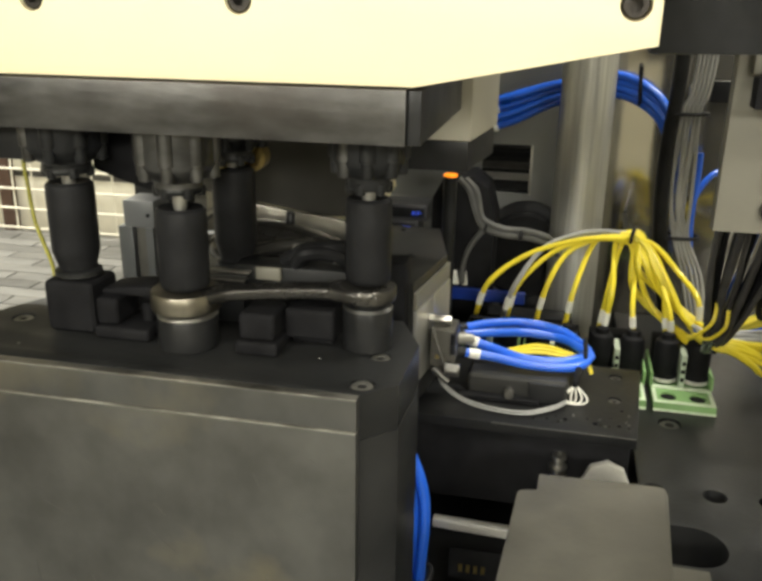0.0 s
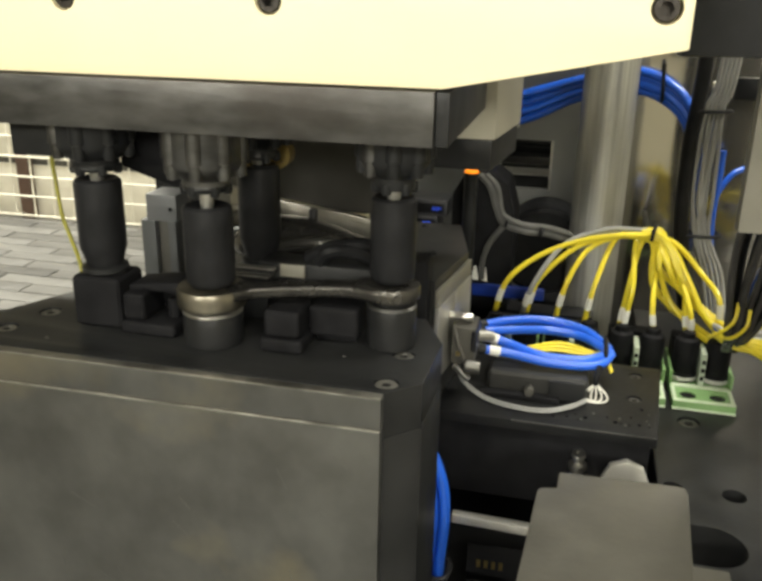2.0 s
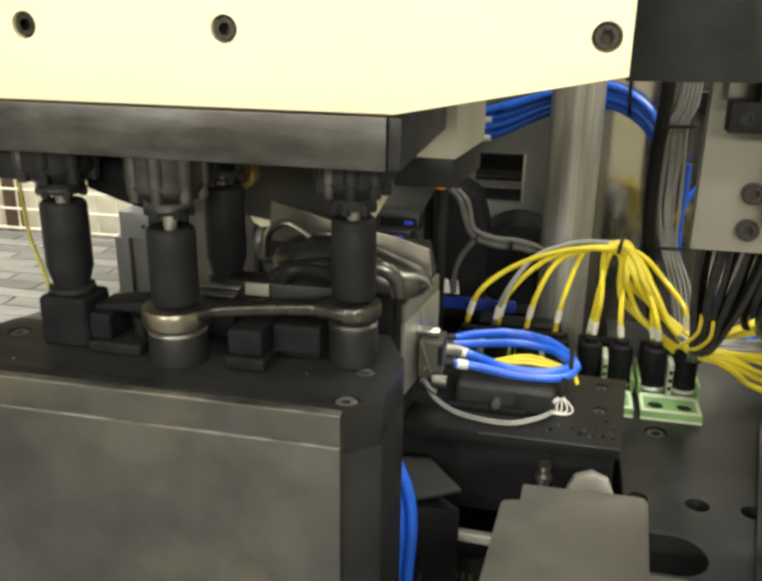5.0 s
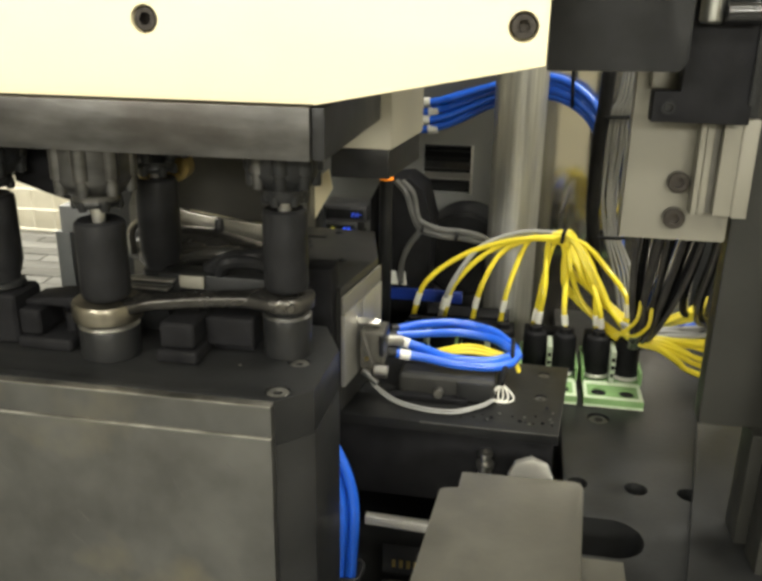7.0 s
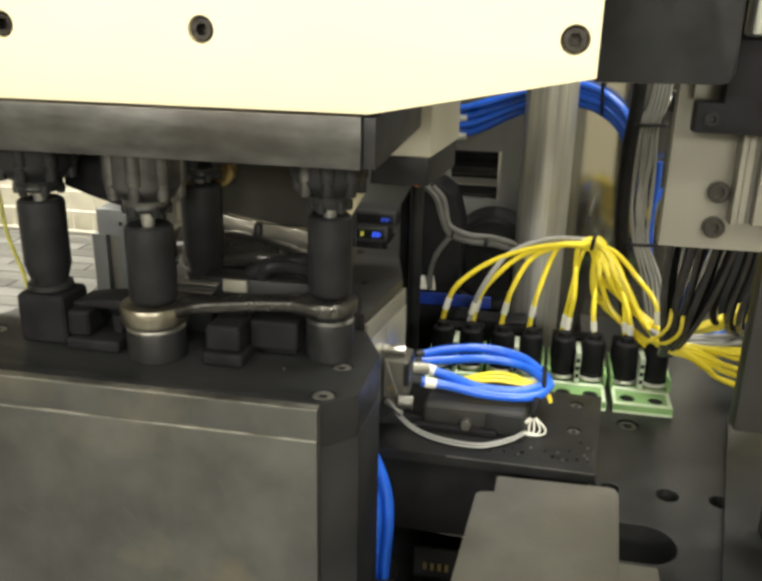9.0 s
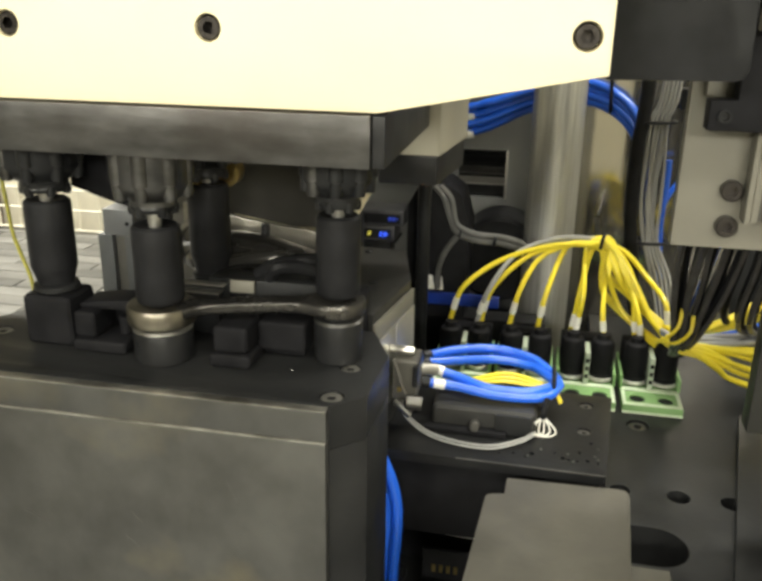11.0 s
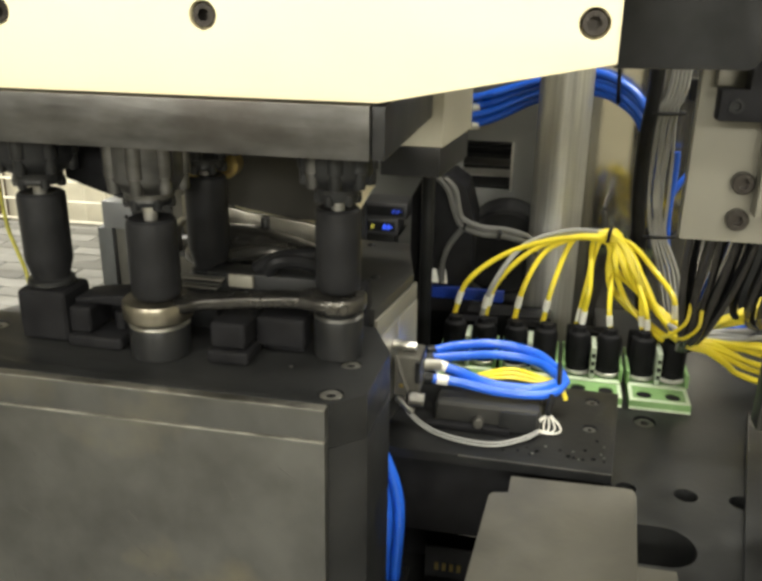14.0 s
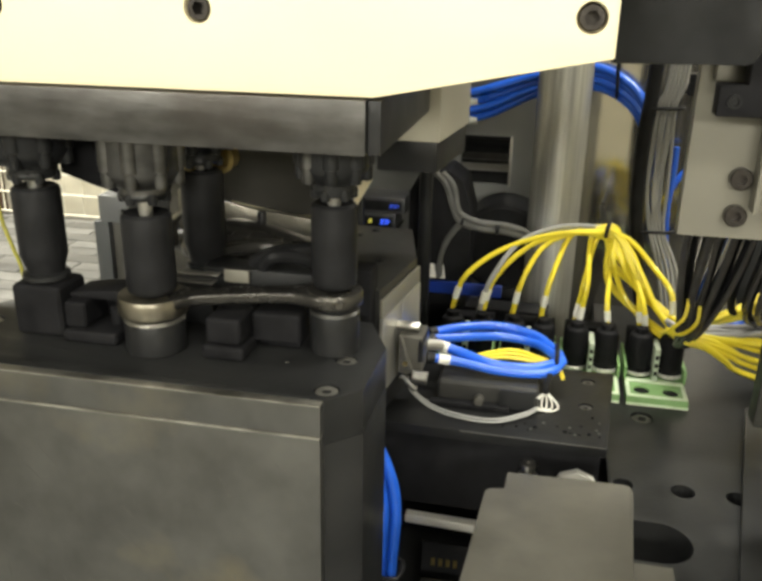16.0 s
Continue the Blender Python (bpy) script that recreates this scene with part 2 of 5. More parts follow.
for tx, ty, tz, power in TUBES:
    tl = thing("tube_light", (tx, ty, 3.4), "white ceiling luminaire with lit tubes", "ceiling light", "ceiling tube lights")
    part("housing", block(tx - 0.65, tx + 0.65, ty - 0.18, ty + 0.18, tz + 0.03, tz + 0.09, 0.004), WHITE, tl)
    for s in (-0.08, 0.08):
        part("tube", rod(0.014, (tx - 0.6, ty + s, tz + 0.01), (1, 0, 0), 1.2, n=12), LAMPGLOW, tl, "lit fluorescent tube")
    for s in (-0.5, 0.5):
        part("hanger", rod(0.005, (tx + s, ty, tz + 0.09), (0, 0, 1), 3.4 - tz - 0.09, n=8), ALU, tl)

# guard fence far behind the machine
fence = thing("guard_fence", (-2.9, 3.4, 0), "cream welded wire guard fence with brown post", "fence")
for i in range(24):
    x = -4.3 + 0.118 * i
    part("wire", rod(0.0055, (x, 3.4, 0.02), (0, 0, 1), 1.6, n=8), WIRE, fence)
for i in range(15):
    part("wire", rod(0.0065, (-4.35, 3.394, 0.03 + 0.108 * i), (1, 0, 0), 2.85, n=8), WIRE, fence)
for x in (-2.945, -4.3):
    part("post", block(x - 0.035, x + 0.035, 3.41, 3.46, 0, 1.7, 0.004), BROWN, fence, "brown painted square post")
part("kick_board", block(-4.35, -1.5, 3.47, 3.49, 0.005, 0.30, 0.003), WIRE, fence, "cream sheet metal kick board")
part("top_channel", block(-4.35, -1.5, 3.465, 3.50, 0.30, 0.335, 0.003), GREYP, fence)
# a pale bench behind the fence
bench = thing("storage_bench", (-2.9, 4.2, 0), "pale grey steel storage bench behind fence", "bench")
part("body", block(-4.2, -1.4, 4.0, 4.6, 0.06, 0.62, 0.006), WALLM, bench)
part("worktop", block(-4.25, -1.35, 3.97, 4.63, 0.62, 0.66, 0.004), GREYP, bench)
for x in (-4.1, -2.8, -1.5):
    part("leg", block(x - 0.03, x + 0.03, 4.05, 4.11, 0.0, 0.06, 0.003), BROWN, bench)

# ---- machine frame: cabinet under the tooling, back panel, guide column ----
frame_ = thing("base_cabinet", (0.0, 0.3, 0.0), "dark grey steel base cabinet standing on floor", "cabinet")
part("cabinet", block(-0.44, 0.42, 0.02, 0.95, 0.0, 0.70, 0.004), GREYP, frame_)
part("bed_plate", block(-0.48, 0.42, -0.02, 0.95, 0.702, 0.735, 0.002), DARK, frame_)
back = thing("back_panel", (0.0, 0.66, 0.735), "grey machine back panel with dark louvre opening", "panel")
pan = cut(block(-0.30, 0.024, 0.655, 0.665, 0.736, 1.3, 0), [block(-0.1265, -0.0625, 0.63, 0.69, 0.972, 1.035, 0)])
part("sheet", pan, mat("panel_grey", (0.25, 0.255, 0.25), 0.38, 0.4, 0.1, 14, 0.06, 200), back)
# Blade materials paint the vent's lit lines and its dark inside.
for i, z in enumerate((0.978, 0.992, 1.006, 1.020, 1.031)):
    lb = block(-0.1265, -0.0625, -0.006, 0.006, -0.001, 0.001, 0)
    bmesh.ops.transform(lb, matrix=Matrix.Translation((0, 0.667, z)) @ Matrix.Rotation(radians(32), 4, "X"), verts=lb.verts)
    part("louvre", lb, ALU if i == 1 else WORN if i == 2 else DARK, back)
# Bright strip paints the lit right edge of the frame.
vf = block(-0.0645, -0.0615, 0.650, 0.6545, 0.972, 1.035, 0.0005)
part("louvre_trim", vf, ALU, back, "bright strip drawn for the lit edge of the louvre frame")
part("closing_sheet", block(-0.30, 0.40, 0.75, 0.76, 0.736, 1.3, 0), DARK, back)
# polished plate beside the column
single("polished_plate", block(0.026, 0.22, 0.60, 0.606, 0.736, 1.3, 0.001), mat("polished_steel", (0.50, 0.48, 0.43), 0.12, 0.9, 0.06, 10, 0.03, 60), "polished steel guard plate reflecting nearby cables", "guard plate")
colm = thing("guide_column", (-0.004, 0.52, 0.735), "brushed stainless round guide column", "column")
part("shaft", rod(0.0285, (-0.004, 0.52, 0.735), (0, 0, 1), 0.7, 0.001, 64), BRUSHED, colm)
part("collar", lathe([(0.03, 0), (0.042, 0), (0.042, 0.02), (0.03, 0.022)], (-0.004, 0.52, 0.736), n=48), BLACK, colm)

# ---- upper tooling head ----
head = thing("tooling_unit", (-0.3, 0.1, 1.134), "upper tooling unit with cream cover panel over ground steel plate", "tooling unit")
holes = [rod(0.0072, (bx, -0.004, 1.2022), (0, 1, 0), 0.012, 0.0001, 40) for bx in (-0.3052, -0.19, 0.0)]
cov = prism([(-0.6, 1.1625), (-0.1006, 1.1625), (0.0117, 1.1845), (0.0117, 1.45), (-0.6, 1.45)], "y", 0.0, 0.018, 0.0009)
cover = part("cover_panel", cut(cov, holes), CREAM, head, "cream painted cover panel")
SCREW = mat("screw_steel", (0.045, 0.040, 0.036), 0.34, 0.75, 0.2, 300, 0.1, 400)
for bx in (-0.3052, -0.19, 0.0):
    hexa = cut(lathe([(0, 0.0078), (0.0062, 0.0078), (0.0062, 0.0022), (0.0055, 0.0012), (0, 0.0012)], (bx, 0.0, 1.2022), (0, 1, 0), 40), [lathe([(0, -0.002), (0.0034, -0.002), (0.0034, 0.0052), (0, 0.0052)], (bx, 0.0, 1.2022), (0, 1, 0), 6)])
    part("socket_screw", hexa, SCREW, cover, "dark steel socket head cap screw in counterbore")
part("tool_plate", block(-0.6, -0.1034, -0.004, 0.16, 1.134, 1.1615, 0.0008), STEEL, head, "ground steel tool plate")
# Black part painted in for the shade on the plate's right chamfer.
part("end_cheek", block(-0.1030, -0.0962, -0.0012, 0.16, 1.1342, 1.1612, 0.0008), BLACK, head, "black strip drawn for the shaded chamfer face of the plate")
part("head_body", prism([(-0.6, 0.165), (-0.089, 0.165), (-0.0785, 0.258), (-0.6, 0.258)], "z", 1.112, 1.45, 0.0015), BEIGE, head, "beige painted head casting")
part("guide_shoe", prism([(-0.134, 0.167), (-0.091, 0.167), (-0.0805, 0.255), (-0.134, 0.255)], "z", 1.0900, 1.1118, 0.0015), BLACK, head, "black guide shoe")
part("ram", block(-0.5, -0.14, 0.02, 0.15, 1.1625, 1.45, 0.002), DARK, head)


def spindle(name, x, y, r, zb, bright, low):
    """A nut-runner spindle that hangs from the tool plate over a fixture post."""
    low += 0.001
    zf = low + 0.0095
    s = part(name, lathe([(r * 1.50, 1.1335), (r * 1.50, zf + 0.008), (r * 1.38, zf + 0.005), (r * 1.15, zf), (r * 0.90, zf - 0.002), (r * 0.90, low + 0.004), (r * 0.62, low + 0.0025), (r * 0.62, low), (0, low)], (x, y, 0), n=40), bright, head)
    # Made-up pins; the steel ones draw the spindle's vertical highlight streaks.
    for k in range(8):
        a = 2 * math.pi * (k + 0.22) / 8
        px_, py_ = x + r * 1.34 * math.cos(a), y + r * 1.34 * math.sin(a)
        part("guide_pin", lathe([(0, zf - 0.001), (0.0034, zf), (0.0038, zf + 0.002), (0.0038, zf + 0.009), (0.0050, zf + 0.0095), (0.0050, 1.1335), (0, 1.1335)], (px_, py_, 0), n=16), STEEL if k % 4 == 1 else bright, s, "ground steel pin added to draw a bright streak" if k % 4 == 1 else "")
    for k in range(6):
        a = 2 * math.pi * (k + 0.3) / 6
        part("ball_stud", lathe([(0, low - 0.0025), (0.0026, low - 0.0015), (0.0031, low + 0.001), (0.0026, low + 0.0045), (0, low + 0.005)], (x + r * 0.80 * math.cos(a), y + r * 0.80 * math.sin(a), 0), n=12), BLACK, s)
    part("jaw_ring", lathe([(r * 0.6, low + 0.0055), (r * 0.88, low + 0.0055), (r * 0.92, low + 0.003), (r * 0.85, low + 0.0005), (r * 0.6, low + 0.0005)], (x, y, 0), n=20), BLACK, s)
    part("centre_pin", lathe([(0.0042, low + 0.001), (0.0042, zb + 0.004), (0.0036, zb + 0.001), (0.0, zb)], (x, y, 0), n=20), ALU, s, "bright steel centring pin")
    return s


spindle("spindle", -0.3227, 0.042, 0.0165, 1.0905, BLACK, 1.0995)
spindle("spindle", -0.2433, 0.030, 0.0155, 1.0835, STEEL, 1.0945)
spindle("spindle", -0.1350, 0.054, 0.0140, 1.0905, DARK, 1.0980)
spindle("spindle", -0.2385, 0.100, 0.0150, 1.0975, BLACK, 1.1015)
part("valve_block", block(-0.352, -0.322, 0.055, 0.10, 1.110, 1.1338, 0.002), BLACK, head)
part("cross_bar", prism([(-0.3185, 1.1338), (-0.3185, 1.0990), (-0.297, 1.0920), (-0.280, 1.0875), (-0.262, 1.0875), (-0.262, 1.1338)], "y", 0.064, 0.085, 0.001), JET, head)
part("sensor_block", block(-0.372, -0.338, 0.03, 0.07, 1.109, 1.1338, 0.002), BLACK, head)
part("hydraulic_port", lathe([(0.0, -0.012), (0.009, -0.012), (0.0095, 0), (0.0062, 0.0002), (0.0055, -0.006), (0, -0.006)], (-0.232, 0.118, 1.1015), (0, -1, 0), 24), BRASS, head, "brass hydraulic port")
part("pipe_stub", rod(0.0035, (-0.2445, 0.096, 1.098), (0, 0, 1), 0.036, n=14), BRASS, head)
part("sloped_guard", prism([(-0.285, 1.1338), (-0.285, 1.058), (-0.262, 1.054), (-0.235, 1.050), (-0.205, 1.0455), (-0.160, 1.0465), (-0.151, 1.1338)], "y", 0.190, 0.200, 0.002), mat("guard_grey", (0.055, 0.053, 0.047), 0.42, 0.2, 0.2, 30, 0.1, 200), head, "dark grey sloped guard plate")

# ---- fixture block ----
bed = thing("fixture_block", (-0.3, 0.05, 0.735), "heavy steel fixture block with black oxide top plate", "fixture block")
TOPP = [(-0.6, -0.0135), (-0.1235, -0.0135), (-0.1050, 0.004), (-0.1035, 0.062), (-0.121, 0.10), (-0.33, 0.118), (-0.375, 0.088), (-0.405, 0.03), (-0.6, 0.005)]
hs = [(-0.125, -0.001, 0.0075), (-0.1235, 0.0395, 0.0070), (-0.3693, 0.044, 0.0075), (-0.3795, 0.012, 0.0072)]
tp = part("top_plate", cut(prism(TOPP, "z", 0.972, 1.0, 0.0004), [rod(r, (x, y, 0.994), (0, 0, 1), 0.02, 0.0001, 32) for x, y, r in hs]), DARK, bed, "black oxide top plate")
for x, y, r in hs:
    b = cut(lathe([(0, 0.9942), (r * 0.88, 0.9942), (r * 0.88, 0.9985), (r * 0.8, 0.9992), (0, 0.9992)], (x, y, 0), n=28), [lathe([(0, 0.9958), (r * 0.45, 0.9958), (r * 0.45, 1.01), (0, 1.01)], (x, y, 0), n=6)])
    # Nearly flush black fill paints the shade inside the hexagon socket.
    part("socket_recess", lathe([(0, 0.9959), (r * 0.44, 0.9959), (r * 0.44, 0.9984), (0, 0.9984)], (x, y, 0), n=6), JET, tp, "dark fill drawn for the shaded hexagon socket")
    part("socket_screw", b, EDGE, tp, "bright worn steel socket head cap screw")
part("edge_bar", block(-0.6, -0.1235, -0.0205, -0.0137, 0.9803, 0.9990, 0.0004), FRONTM, bed, "ground steel edge bar")
front = part("front_plate", block(-0.6, -0.1236, -0.0212, -0.0137, 0.735, 0.9790, 0.0006), FRONTM, bed, "stained steel front plate")
# Bright strips draw the highlight lines along the two machined edges.
part("worn_edge", block(-0.6, -0.1237, -0.0214, -0.0138, 0.9791, 0.9801, 0.0003), EDGE, bed, "bright strip drawn for the highlight on the machined edge")
part("worn_edge", block(-0.6, -0.1236, -0.0206, -0.0138, 0.9991, 0.9998, 0.0003), EDGE, bed, "bright strip drawn for the highlight on the machined edge")
rsc = random.Random(21)
for k in range(16):
    sx, sz, ln = rsc.uniform(-0.34, -0.13), rsc.uniform(0.84, 0.972), rsc.uniform(0.004, 0.022)
    b = block(-ln / 2, ln / 2, -0.00012, 0.00012, -0.00014, 0.00014, 0)
    bmesh.ops.transform(b, matrix=Matrix.Translation((sx, -0.02125, sz)) @ Matrix.Rotation(rsc.uniform(0.2, 1.5), 4, "Y"), verts=b.verts)
    part("scratch", b, WORN, front, "fine bright scratch")
part("body", prism([(-0.6, -0.0135), (-0.1233, -0.0135), (-0.1048, 0.0041), (-0.1033, 0.062), (-0.121, 0.10), (-0.6, 0.10)], "z", 0.735, 0.9718, 0.0002), DARK, bed)
part("dowel", lathe([(0, 0), (0.0012, 0), (0.001, 0.0006), (0, 0.0007)], (-0.158, 0.028, 1.0), n=10), WORN, bed)
part("dowel", lathe([(0, 0), (0.0012, 0), (0.001, 0.0006), (0, 0.0007)], (-0.345, 0.004, 1.0), n=10), WORN, bed)


def fixture_post(x, y, r, ztop, zbot, kind, label):
    p = thing("fixture_post", (x, y, 1.0), label, "fixture post", "fixture posts")
    prof = [(0.0, ztop - 0.006), (0.0046, ztop - 0.006), (0.005, ztop - 0.0012), (r - 0.0022, ztop), (r - 0.0004, ztop - 0.0016), (r, ztop - 0.004), (r, zbot + 0.004)]
    if kind == "necked":
        prof += [(r - 0.0006, zbot + 0.0022), (r * 0.80, zbot - 0.006), (r * 0.78, zbot - 0.010), (0, zbot - 0.010)]
    else:
        prof += [(r - 0.0006, zbot + 0.0015), (r - 0.0022, zbot), (0, zbot)]
    part("sleeve", lathe(prof, (x, y, 0), n=48), RUBBER, p, "black rubber sleeve")
    return p


p1 = fixture_post(-0.3227, 0.042, 0.0147, 1.0955, 1.0475, "necked", "black necked fixture post on a squared foot")
part("foot", bevelled(block(-0.3392, -0.3052, 0.026, 0.058, 1.0005, 1.0345, 0), 0.0045, 3), JET, p1)
part("collar", lathe([(0.0125, 1.0345), (0.0148, 1.0360), (0.0145, 1.0390), (0.0125, 1.040)], (-0.3227, 0.042, 0), n=32), DARK, p1)
p2 = fixture_post(-0.2433, 0.030, 0.0150, 1.0870, 1.0375, "plain", "black sleeved fixture post holding the arm's large eye")
part("foot", lathe([(0.0182, 1.0004), (0.0186, 1.0015), (0.0186, 1.0195), (0.0176, 1.0212), (0.0155, 1.0216), (0.0155, 1.024), (0, 1.024)], (-0.2433, 0.030, 0), n=48), BLACK, p2)
# Bright ring draws the highlight along the foot's chamfered rim.
part("rim", lathe([(0.0160, 1.0210), (0.0185, 1.0199), (0.0189, 1.0207), (0.0172, 1.0226), (0.0160, 1.0226)], (-0.2433, 0.030, 0), n=48), EDGE, p2, "bright ring drawn for the highlight on the foot rim")
p3 = fixture_post(-0.1350, 0.054, 0.0138, 1.0945, 1.0425, "plain", "black sleeved fixture post holding the arm's small eye")
part("foot", lathe([(0.0150, 1.0004), (0.0154, 1.0015), (0.0154, 1.0255), (0.0146, 1.027), (0.012, 1.0272), (0.012, 1.030), (0, 1.030)], (-0.1350, 0.054, 0), n=48), BLACK, p3)
part("rim", lathe([(0.0130, 1.0266), (0.0149, 1.0256), (0.0156, 1.0262), (0.0142, 1.0278), (0.0130, 1.0276)], (-0.1350, 0.054, 0), n=48), WORN, p3, "worn steel rim")
p4 = fixture_post(-0.2385, 0.100, 0.0142, 1.0985, 1.0445, "necked", "black necked fixture post behind the arm")
part("foot", lathe([(0.013, 1.0004), (0.0135, 1.002), (0.0135, 1.034), (0.011, 1.036), (0, 1.036)], (-0.2385, 0.100, 0), n=40), BLACK, p4)

# the forged arm clamped on the posts
def arm_outline(n=64):
    a, b = Vector((-0.2433, 0.030)), Vector((-0.1364, 0.054))
    d = (b - a).normalized()
    nrm = Vector((-d.y, d.x))
    L = (b - a).length
    pts = []
    def half(u):
        w_mid = 0.0074
        wa, wb = 0.0205, 0.0172
        if u < 0: return math.sqrt(max(0, wa ** 2 - u * u))
        if u > L: return math.sqrt(max(0, wb ** 2 - (u - L) ** 2))
        s = u / L
        ea = wa * math.exp(-(s / 0.24) ** 2)
        eb = wb * math.exp(-((1 - s) / 0.24) ** 2)
        return max(w_mid, ea, eb, math.sqrt(max(0, wa ** 2 - u * u)), math.sqrt(max(0, wb ** 2 - (L - u) ** 2)))
    us = [-0.0205 * math.cos(math.pi / 2 * k / 8) for k in range(8)] + [L * k / 30 for k in range(31)] + [L + 0.0172 * math.sin(math.pi / 2 * k / 8) for k in range(1, 9)]
    up = [a + d * u + nrm * half(u) for u in us]
    dn = [a + d * u - nrm * half(u) for u in reversed(us)]
    return [tuple(p) for p in up + dn[1:-1]]


ol = []
for p in arm_outline():
    if not ol or (Vector(p) - Vector(ol[-1])).length > 1e-5:
        ol.append(p)
arm = thing("control_arm", (-0.19, 0.042, 1.0245), "forged dark steel control arm lying across two posts", "control arm")
ab = prism(ol, "z", 1.0275, 1.0350, 0)
for v in ab.verts:
    s = (v.co.x + 0.2433) / 0.1069
    v.co.z += 0.0045 * max(0, min(1, s)) + 0.0018 * math.sin(math.pi * max(0, min(1, s)))
es = [e for e in ab.edges if e.is_manifold and e.calc_face_angle(0) > 0.9]
bmesh.ops.bevel(ab, geom=es, offset=0.0022, segments=3, profile=0.5, affect="EDGES", clamp_overlap=True)
part("web", ab, FORGED, arm)
part("large_eye", lathe([(0.0168, 1.0245), (0.0208, 1.0248), (0.0214, 1.0265), (0.0214, 1.0345), (0.0206, 1.0362), (0.0168, 1.0365)], (-0.2433, 0.030, 0), n=56), mat("machined_eye", (0.19, 0.175, 0.14), 0.32, 0.9, 0.45, 70, 0.3, 200, (0.10, 0.09, 0.075), 0.6, stretch=(1, 1, 0.2)), arm, "machined bright large eye")
part("small_eye", lathe([(0.0146, 1.0318), (0.0170, 1.0320), (0.0174, 1.0335), (0.0174, 1.0390), (0.0166, 1.0402), (0.0146, 1.0405)], (-0.1350, 0.054, 0), n=48), FORGED, arm)
part("boss", lathe([(0, 0.0), (0.003, 0.0), (0.003, 0.004), (0.0022, 0.005), (0, 0.005)], (-0.128, 0.0395, 1.036), (0.2, -1, 0.1), 16), FORGED, arm)

# clamps and supports on the top plate
cbl = thing("clamp_block", (-0.285, 0.042, 1.0), "black clamp block with upright and bridge beside necked post", "clamp block", "clamp blocks")
part("base", bevelled(block(-0.3040, -0.2668, 0.022, 0.058, 1.0004, 1.0085, 0), 0.003, 3), JET, cbl)
part("upright", bevelled(block(-0.3035, -0.2885, 0.026, 0.056, 1.0087, 1.0260, 0), 0.003, 3), JET, cbl)
part("bridge", bevelled(prism([(-0.3030, 1.0262), (-0.2660, 1.0262), (-0.2660, 1.0335), (-0.2850, 1.0320), (-0.3030, 1.0290)], "y", 0.034, 0.058, 0), 0.0015, 2), JET, cbl)
# Added black block that hides the bright background under the bridge.
part("back_wall", block(-0.2883, -0.2650, 0.0520, 0.0575, 1.0087, 1.0260, 0.0005), JET, cbl)
part("pin", rod(0.0040, (-0.2745, 0.040, 1.0087), (0, 0, 1), 0.012, n=16), JET, cbl)
wide = thing("clamp_block", (-0.185, 0.05, 1.0), "wide black clamp block with stepped foot under the arm", "clamp block", "clamp blocks")
part("foot", bevelled(block(-0.2095, -0.1825, 0.0195, 0.0460, 1.0004, 1.0090, 0), 0.003, 3), JET, wide)
part("upright", bevelled(block(-0.2075, -0.1850, 0.0225, 0.0500, 1.0092, 1.0262, 0), 0.0035, 3), JET, wide)
part("base", bevelled(block(-0.1848, -0.1530, 0.0400, 0.085, 1.0060, 1.0250, 0), 0.0030, 3), JET, wide)
part("plinth", bevelled(block(-0.1820, -0.1560, 0.0480, 0.085, 1.0004, 1.0059, 0), 0.0008), JET, wide)
part("jaw", bevelled(block(-0.215, -0.162, 0.058, 0.08, 1.0252, 1.0280, 0), 0.001), JET, wide)
sup = thing("grey_upright", (-0.427, 0.31, 0.7352), "grey painted upright with pale top cap", "upright")
UPR = mat("upright_grey", (0.085, 0.09, 0.092), 0.45, 0.1, 0.1, 30, 0.08, 200)
part("foot", block(-0.455, -0.400, 0.288, 0.345, 0.7354, 0.755, 0.002), DARK, sup)
part("side_rail", block(-0.445, -0.4295, 0.300, 0.330, 0.7552, 0.993, 0.001), UPR, sup)
part("web_plate", block(-0.4293, -0.4165, 0.306, 0.330, 0.7552, 0.993, 0.0008), GREYP, sup)
part("side_rail", block(-0.4163, -0.4080, 0.300, 0.330, 0.7552, 0.993, 0.001), UPR, sup)
part("top_cap", block(-0.437, -0.405, 0.298, 0.332, 0.9932, 1.020, 0.0015), mat("pale_cap", (0.17, 0.175, 0.18), 0.4, 0.2, 0.06, 30, 0.05, 200), sup, "pale metal top cap")
part("screw", rod(0.002, (-0.411, 0.2982, 1.006), (0, -1, 0), 0.002, n=12), BLACK, sup)
lat = thing("latch_plate", (-0.205, 0.085, 1.0), "small bright latch plate on dark holder", "latch")
part("holder", block(-0.232, -0.150, 0.078, 0.10, 1.0004, 1.0385, 0.002), DARK, lat)
part("plate", block(-0.2155, -0.1985, 0.0745, 0.0778, 1.0300, 1.0385, 0.0007), TAN, lat, "dull steel tab")
part("spacer", block(-0.252, -0.2225, 0.070, 0.0775, 1.0004, 1.0290, 0.001), BLACK, lat)
for k in range(3):
    part("shim", block(-0.2515 - 0.001 * k, -0.2215 + 0.0015 * k, 0.0690 + 0.001 * k, 0.0775, 1.0292 + 0.0026 * k, 1.0303 + 0.0026 * k, 0.0002), EDGE if k != 1 else WORN, lat, "thin bright shim edge")
